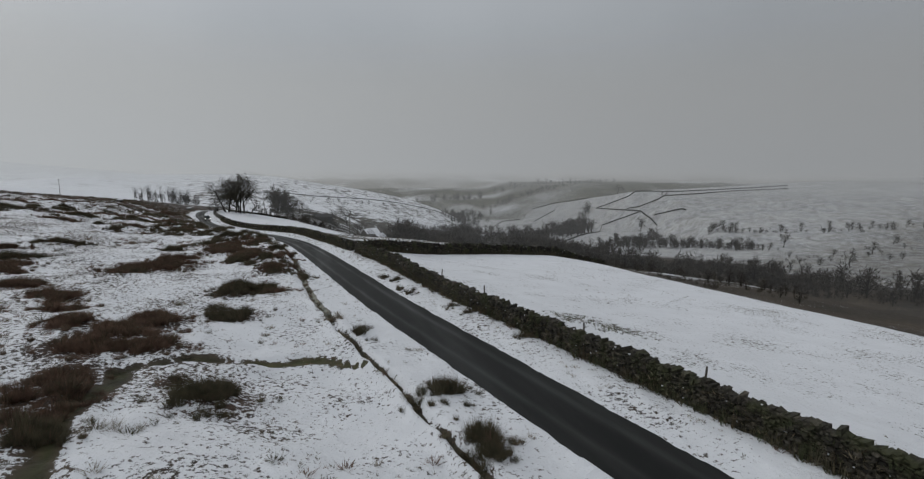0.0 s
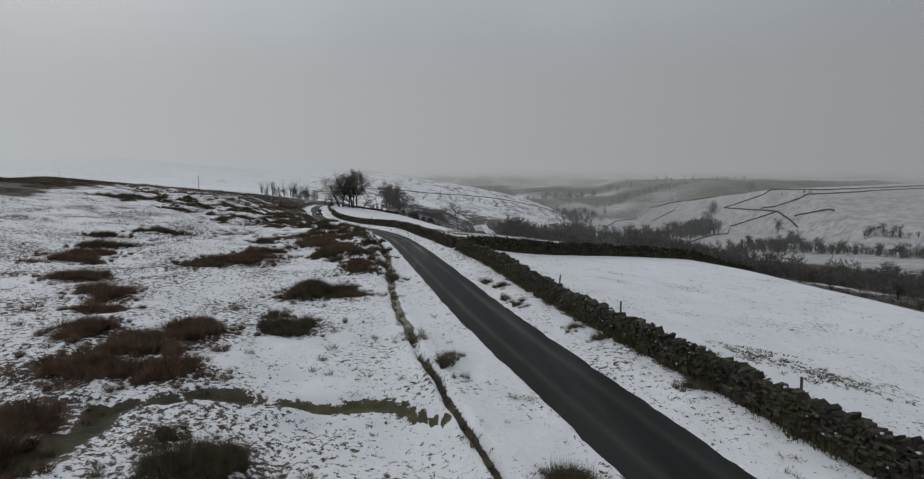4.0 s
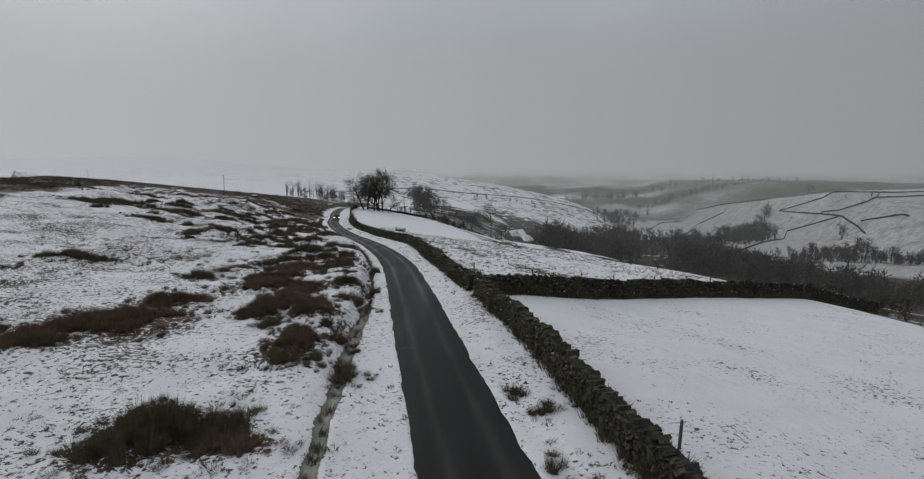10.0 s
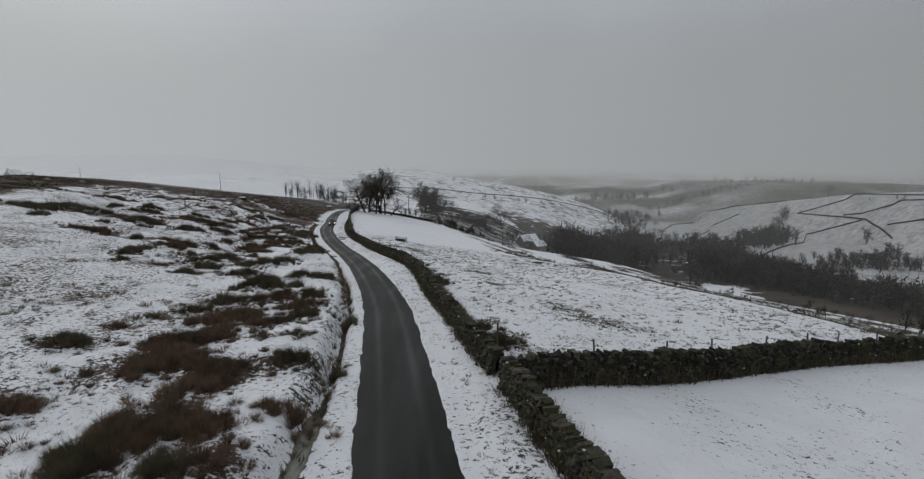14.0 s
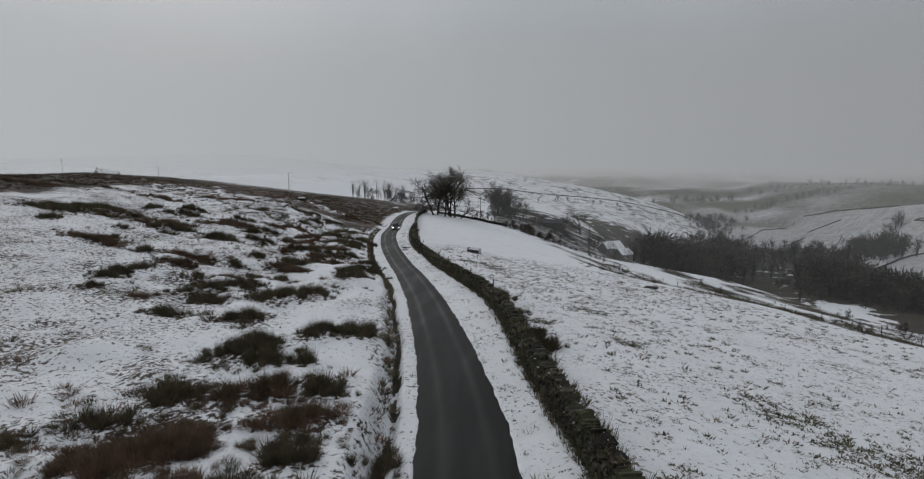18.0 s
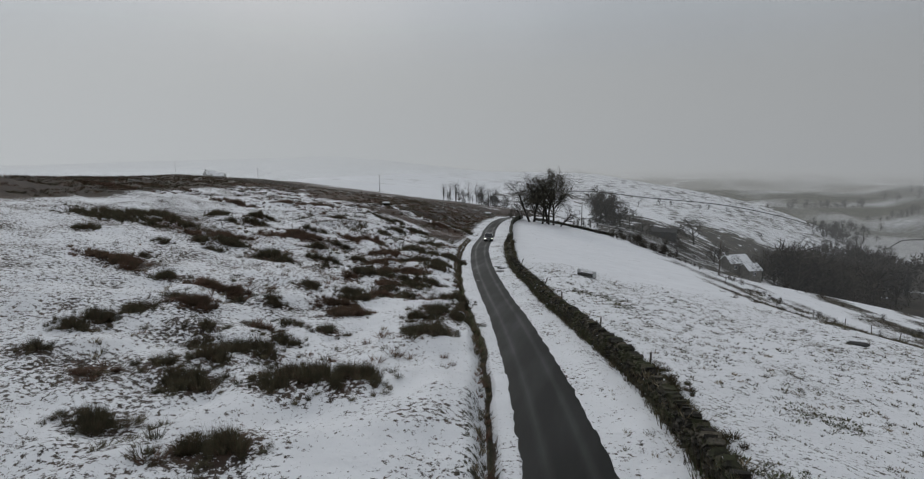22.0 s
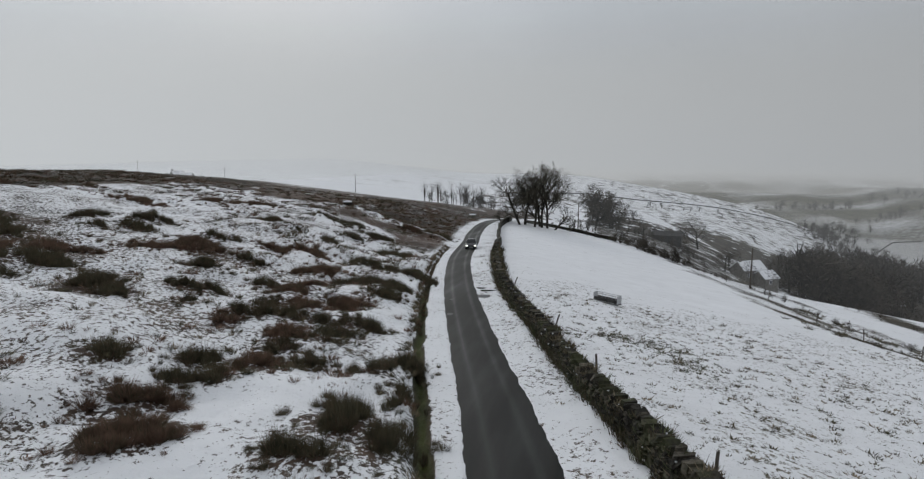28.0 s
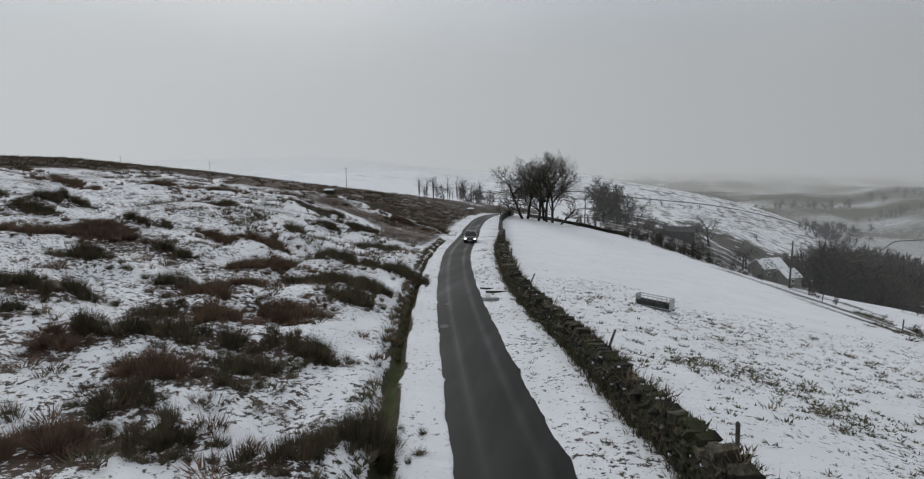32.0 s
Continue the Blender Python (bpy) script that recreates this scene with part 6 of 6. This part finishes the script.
def gabled_house(name, label, category, x, y, z, turn, long, deep, eaves, ridge, mat, chimneys=(), windows=(), door=None, group="", cover=None):
    """Walls of thickness with a pitched roof along x."""
    h = empty(name, x, y, z, turn)
    tagged(h, label, category, group)
    a, d = long / 2, deep / 2
    for s in (-1, 1):
        mesh_part("wall", lambda bm: box(bm, -a, a, s * d - 0.2, s * d + 0.2, -2.5, eaves), mat, h)

        def gable(bm):
            vs = [[bm.verts.new((s * a + o, p, q)) for p, q in ((-d + 0.21, -2.5), (d - 0.21, -2.5), (d - 0.21, eaves), (0, ridge - 0.1), (-d + 0.21, eaves))] for o in (-0.2, 0.2)]
            bm.faces.new(vs[0][::-1])
            bm.faces.new(vs[1])
            for i in range(5):
                j = (i + 1) % 5
                bm.faces.new((vs[0][i], vs[0][j], vs[1][j], vs[1][i]))
        mesh_part("gable", gable, mat, h)

        def slope(bm):
            o = 0.3
            pts = [(-a - o, s * (d + 0.35), eaves - 0.2), (a + o, s * (d + 0.35), eaves - 0.2), (a + o, 0, ridge), (-a - o, 0, ridge)]
            lo, hi = [bm.verts.new(q) for q in pts], [bm.verts.new((q[0], q[1], q[2] + 0.22)) for q in pts]
            bm.faces.new(lo[::-1])
            bm.faces.new(hi)
            for i in range(4):
                j = (i + 1) % 4
                bm.faces.new((lo[i], lo[j], hi[j], hi[i]))
        mesh_part("roof", slope, cover or M_ROOF, h, "" if cover else "snow-covered slate roof")
    for cx in chimneys:
        c = mesh_part("chimney", lambda bm: box(bm, cx - 0.45, cx + 0.45, -0.35, 0.35, ridge - 0.6, ridge + 1.1), mat, h, bevel=0.03)
        for o in (-0.2, 0.2):
            mesh_part("chimney_pot", lambda bm: tube(bm, (cx + o, 0, ridge + 1.1), (cx + o, 0, ridge + 1.5), 0.13, 0.11, 8), M_SHED, c)
    for wx, wz, s in windows:
        w = mesh_part("window", lambda bm: box(bm, wx - 0.55, wx + 0.55, s * (d + 0.21) - 0.04, s * (d + 0.21) + 0.04, wz, wz + 1.2), M_SNOWCAP, h, "pale window frame")
        for o in (-0.26, 0.26):
            mesh_part("pane", lambda bm: box(bm, wx + o - 0.21, wx + o + 0.21, s * (d + 0.255) - 0.01, s * (d + 0.255) + 0.01, wz + 0.1, wz + 1.1), M_GLASS, w)
    if door:
        mesh_part("door", lambda bm: box(bm, door - 0.5, door + 0.5, -d - 0.25, -d - 0.2, -0.2, 1.95), M_SHED, h)
    return h


gabled_house("farmhouse", "grey stone farmhouse with snow-covered slate roof and chimney", "house", 51.0, 284.0, -27.6, 28, 8.0, 5.5, 3.2, 5.4, M_HOUSE, (-3.4,), ((-2.2, 1.0, -1), (0.4, 1.0, -1), (2.6, 1.0, -1)), 1.6, "farm buildings")
gabled_house("barn", "stone barn with snowy roof beside the farmhouse", "barn", 55.0, 281.1, -28.9, 28, 5.0, 5.2, 2.6, 4.4, M_HOUSE, (), ((-0.5, 0.9, -1),), None, "farm buildings")
gabled_house("shed", "low dark timber shed half hidden by the field edge", "shed", 29.0, 296.0, -18.6, -14, 8.5, 4.5, 2.4, 3.6, M_SHED, (), (), None, "farm buildings", M_SHED)
gabled_house("farmhouse", "distant stone farmstead with snowy roofs on the skyline", "house", -268, 432, -2.4, 70, 8, 6.0, 2.4, 5.0, M_HOUSE, (-3.5,), ((0, 0.9, -1),), None, "farm buildings")
gabled_house("barn", "distant low barn beside the skyline farmstead", "barn", -258, 429, -2.6, 15, 7, 5, 2.0, 3.8, M_HOUSE, (), (), None, "farm buildings")
for i, (x, y, h) in enumerate(((-276, 434, 6.0), (-272, 438, 7.0), (-263, 436, 5.5), (-236, 424, 3.5))):
    bare_tree(x, y, "small bare tree beside the distant farmstead", 180 + i, h, 0.25, (9, 6, 5, 3), 0.12, 1.0, 0.7, (0, 0), "trees by the distant farmstead", twig=3.0)


def rock(name, label, category, x, y, size, mat, group="", seed=1, cap=True):
    ob = empty(name, x, y, ground_z(x, y))
    tagged(ob, label, category, group)
    r = np.random.RandomState(seed)

    def body(bm):
        bmesh.ops.create_icosphere(bm, subdivisions=2, radius=1.0)
        for v in bm.verts:
            k = 1 + 0.22 * noise.noise(v.co * 1.7 + Vector((seed, 0, 0)))
            v.co = Vector((v.co.x * size[0], v.co.y * size[1], v.co.z * size[2] + size[2] * 0.4)) * k
    mesh_part("stone", body, mat, ob)
    if cap:
        def snow(bm):
            bmesh.ops.create_icosphere(bm, subdivisions=2, radius=1.0)
            for v in bm.verts:
                v.co = Vector((v.co.x * size[0] * 0.86, v.co.y * size[1] * 0.86, v.co.z * size[2] * 0.35 + size[2] * 1.15))
        mesh_part("snow", snow, M_SNOWCAP, ob, "rounded cap of snow")
    return ob


rock("boulder", "snow-capped boulder in dark heather", "boulder", -43.5, 201, (1.1, 0.9, 0.6), M_STONE, "", 3)
rock("log_pile", "dark weathered log heap lying in the snowy pasture", "log heap", 25.4, 135.5, (1.0, 0.4, 0.22), M_SHED, "", 5, False)
rock("stone_heap", "dark stones beside the lane on the brow", "stones", -31, 262, (1.3, 1.0, 0.7), M_STONE, "", 6)

drain = empty("drain_cover", -8.75, 150.5, ground_z(-8.75, 150.5) - 0.02, 10)
tagged(drain, "flat grey concrete drain cover in the snowy verge", "drain cover")
mesh_part("slab", lambda bm: box(bm, -0.55, 0.55, -0.42, 0.42, 0.0, 0.10), M_SLAB, drain, bevel=0.02)
mesh_part("lid", lambda bm: box(bm, -0.36, 0.36, -0.26, 0.26, 0.10, 0.13), M_DULL, drain, "dark iron lid", 0.01)
for i, (y, du) in enumerate(((154.6, 2.4), (153.0, 2.7))):
    x = float(road_x(y)) + du
    s = empty("kerb_stone", x, y, ground_z(x, y) - 0.03, 8 * i)
    tagged(s, "short dark stone edging across the snowy verge", "edging stone", "verge edging")
    mesh_part("stone", lambda bm: box(bm, -0.75, 0.75, -0.09, 0.09, 0.0, 0.13), M_STONE, s, bevel=0.02)


def tar_patch(x, y, rx, ry, seed):
    r = np.random.RandomState(seed)
    ob = empty("tar_patch", x, y, float(road_z(y)) + 0.012)
    tagged(ob, "small dark repaired pothole in the asphalt", "road patch", "road patches")

    def body(bm):
        n = 14
        ring = [bm.verts.new((rx * math.cos(2 * math.pi * i / n) * r.uniform(0.8, 1.15), ry * math.sin(2 * math.pi * i / n) * r.uniform(0.8, 1.15), 0)) for i in range(n)]
        f = bm.faces.new(ring)
        e = bmesh.ops.extrude_face_region(bm, geom=[f])
        bmesh.ops.translate(bm, verts=[v for v in e["geom"] if isinstance(v, bmesh.types.BMVert)], vec=(0, 0, -0.02))
    mesh_part("tar", body, M_PATCH, ob)


tar_patch(-10.1, 143.0, 0.28, 0.34, 1)
tar_patch(-11.2, 148.5, 0.2, 0.3, 2)


def car(x, y, z, turn):
    """A dark five-door estate that faces along its own -y."""
    c = empty("car", x, y, z, turn)
    tagged(c, "dark car with lit headlamps driving on the wet lane", "car")

    def shell(bm):
        # half outline of the side, front to back, and widths
        side = [(-2.05, 0.35), (-2.10, 0.62), (-1.95, 0.82), (-0.95, 0.98), (1.95, 1.02), (2.08, 0.85), (2.10, 0.40), (1.9, 0.28), (-1.9, 0.26)]
        rings = []
        for w in (-0.88, -0.80, 0.80, 0.88):
            k = 0.97 if abs(w) > 0.85 else 1.0
            rings.append([bm.verts.new((w, p * k, 0.3 + (q - 0.3) * (0.95 if abs(w) > 0.85 else 1.0))) for p, q in side])
        for a, b in zip(rings, rings[1:]):
            for i in range(len(side)):
                j = (i + 1) % len(side)
                bm.faces.new((a[i], a[j], b[j], b[i]))
        bm.faces.new(rings[0])
        bm.faces.new(rings[-1][::-1])
    body = mesh_part("body", shell, M_PAINT, c, bevel=0.03)

    def cabin(bm):
        lo = [(-0.80, -0.98, 0.96), (0.80, -0.98, 0.96), (0.80, 1.92, 0.98), (-0.80, 1.92, 0.98)]
        hi = [(-0.62, -0.25, 1.46), (0.62, -0.25, 1.46), (0.60, 1.55, 1.48), (-0.60, 1.55, 1.48)]
        a, b = [bm.verts.new(p) for p in lo], [bm.verts.new(p) for p in hi]
        bm.faces.new(a[::-1])
        bm.faces.new(b)
        for i in range(4):
            j = (i + 1) % 4
            bm.faces.new((a[i], a[j], b[j], b[i]))
    mesh_part("cabin", cabin, M_PAINT, c, bevel=0.04)

    def pane(pts):
        def build(bm):
            vs = [bm.verts.new(p) for p in pts]
            f = bm.faces.new(vs)
            bm.normal_update()
            e = bmesh.ops.extrude_face_region(bm, geom=[f])
            n = f.normal.copy()
            bmesh.ops.translate(bm, verts=[v for v in e["geom"] if isinstance(v, bmesh.types.BMVert)], vec=n * 0.012)
        return build
    mesh_part("windscreen", pane([(-0.70, -0.915, 1.03), (0.70, -0.915, 1.03), (0.58, -0.36, 1.41), (-0.58, -0.36, 1.41)]), M_GLASS, c, "dark windscreen")
    for s in (-1, 1):
        for y0, y1 in ((-0.55, 0.4), (0.5, 1.4)):
            pts = [(s * 0.795, y0, 1.04), (s * 0.795, y1, 1.04), (s * 0.645, y1 - 0.05, 1.41), (s * 0.645, y0 + (0.35 if y0 < 0 else 0.05), 1.41)]
            mesh_part("side_window", pane(pts if s > 0 else pts[::-1]), M_GLASS, c)
        mesh_part("mirror", lambda bm: box(bm, s * 0.98 - 0.09, s * 0.98 + 0.09, -0.72, -0.60, 0.98, 1.11), M_PAINT, c, bevel=0.02)
        mesh_part("headlamp", lambda bm: box(bm, s * 0.64 - 0.15, s * 0.64 + 0.15, -2.13, -2.03, 0.63, 0.78), M_LAMP, c, "lit white headlamp", 0.02)
        mesh_part("fog_lamp", lambda bm: tube(bm, (s * 0.62, -2.06, 0.42), (s * 0.62, -2.13, 0.42), 0.07, 0.07, 10), M_STEEL, c)
        for wy in (-1.3, 1.28):
            wheel = mesh_part("wheel", lambda bm: tube(bm, (s * 0.70, wy, 0.32), (s * 0.90, wy, 0.32), 0.32, 0.32, 20), M_RUBBER, c, bevel=0.015)
            mesh_part("rim", lambda bm: tube(bm, (s * 0.86, wy, 0.32), (s * 0.915, wy, 0.32), 0.20, 0.18, 12), M_STEEL, wheel)
    mesh_part("grille", lambda bm: box(bm, -0.42, 0.42, -2.135, -2.06, 0.60, 0.74), M_RUBBER, c, "black grille", 0.01)
    mesh_part("bumper", lambda bm: box(bm, -0.84, 0.84, -2.16, -2.02, 0.30, 0.56), M_PAINT, c, bevel=0.03)
    plate = mesh_part("number_plate", lambda bm: box(bm, -0.26, 0.26, -2.18, -2.155, 0.40, 0.51), M_SNOWCAP, c, "pale plate with a dark bar")
    mesh_part("bar", lambda bm: box(bm, -0.20, 0.20, -2.188, -2.178, 0.43, 0.48), M_RUBBER, plate)
    return c


car(-17.5, 190.0, float(road_z(190.0)) + 0.0, 9)
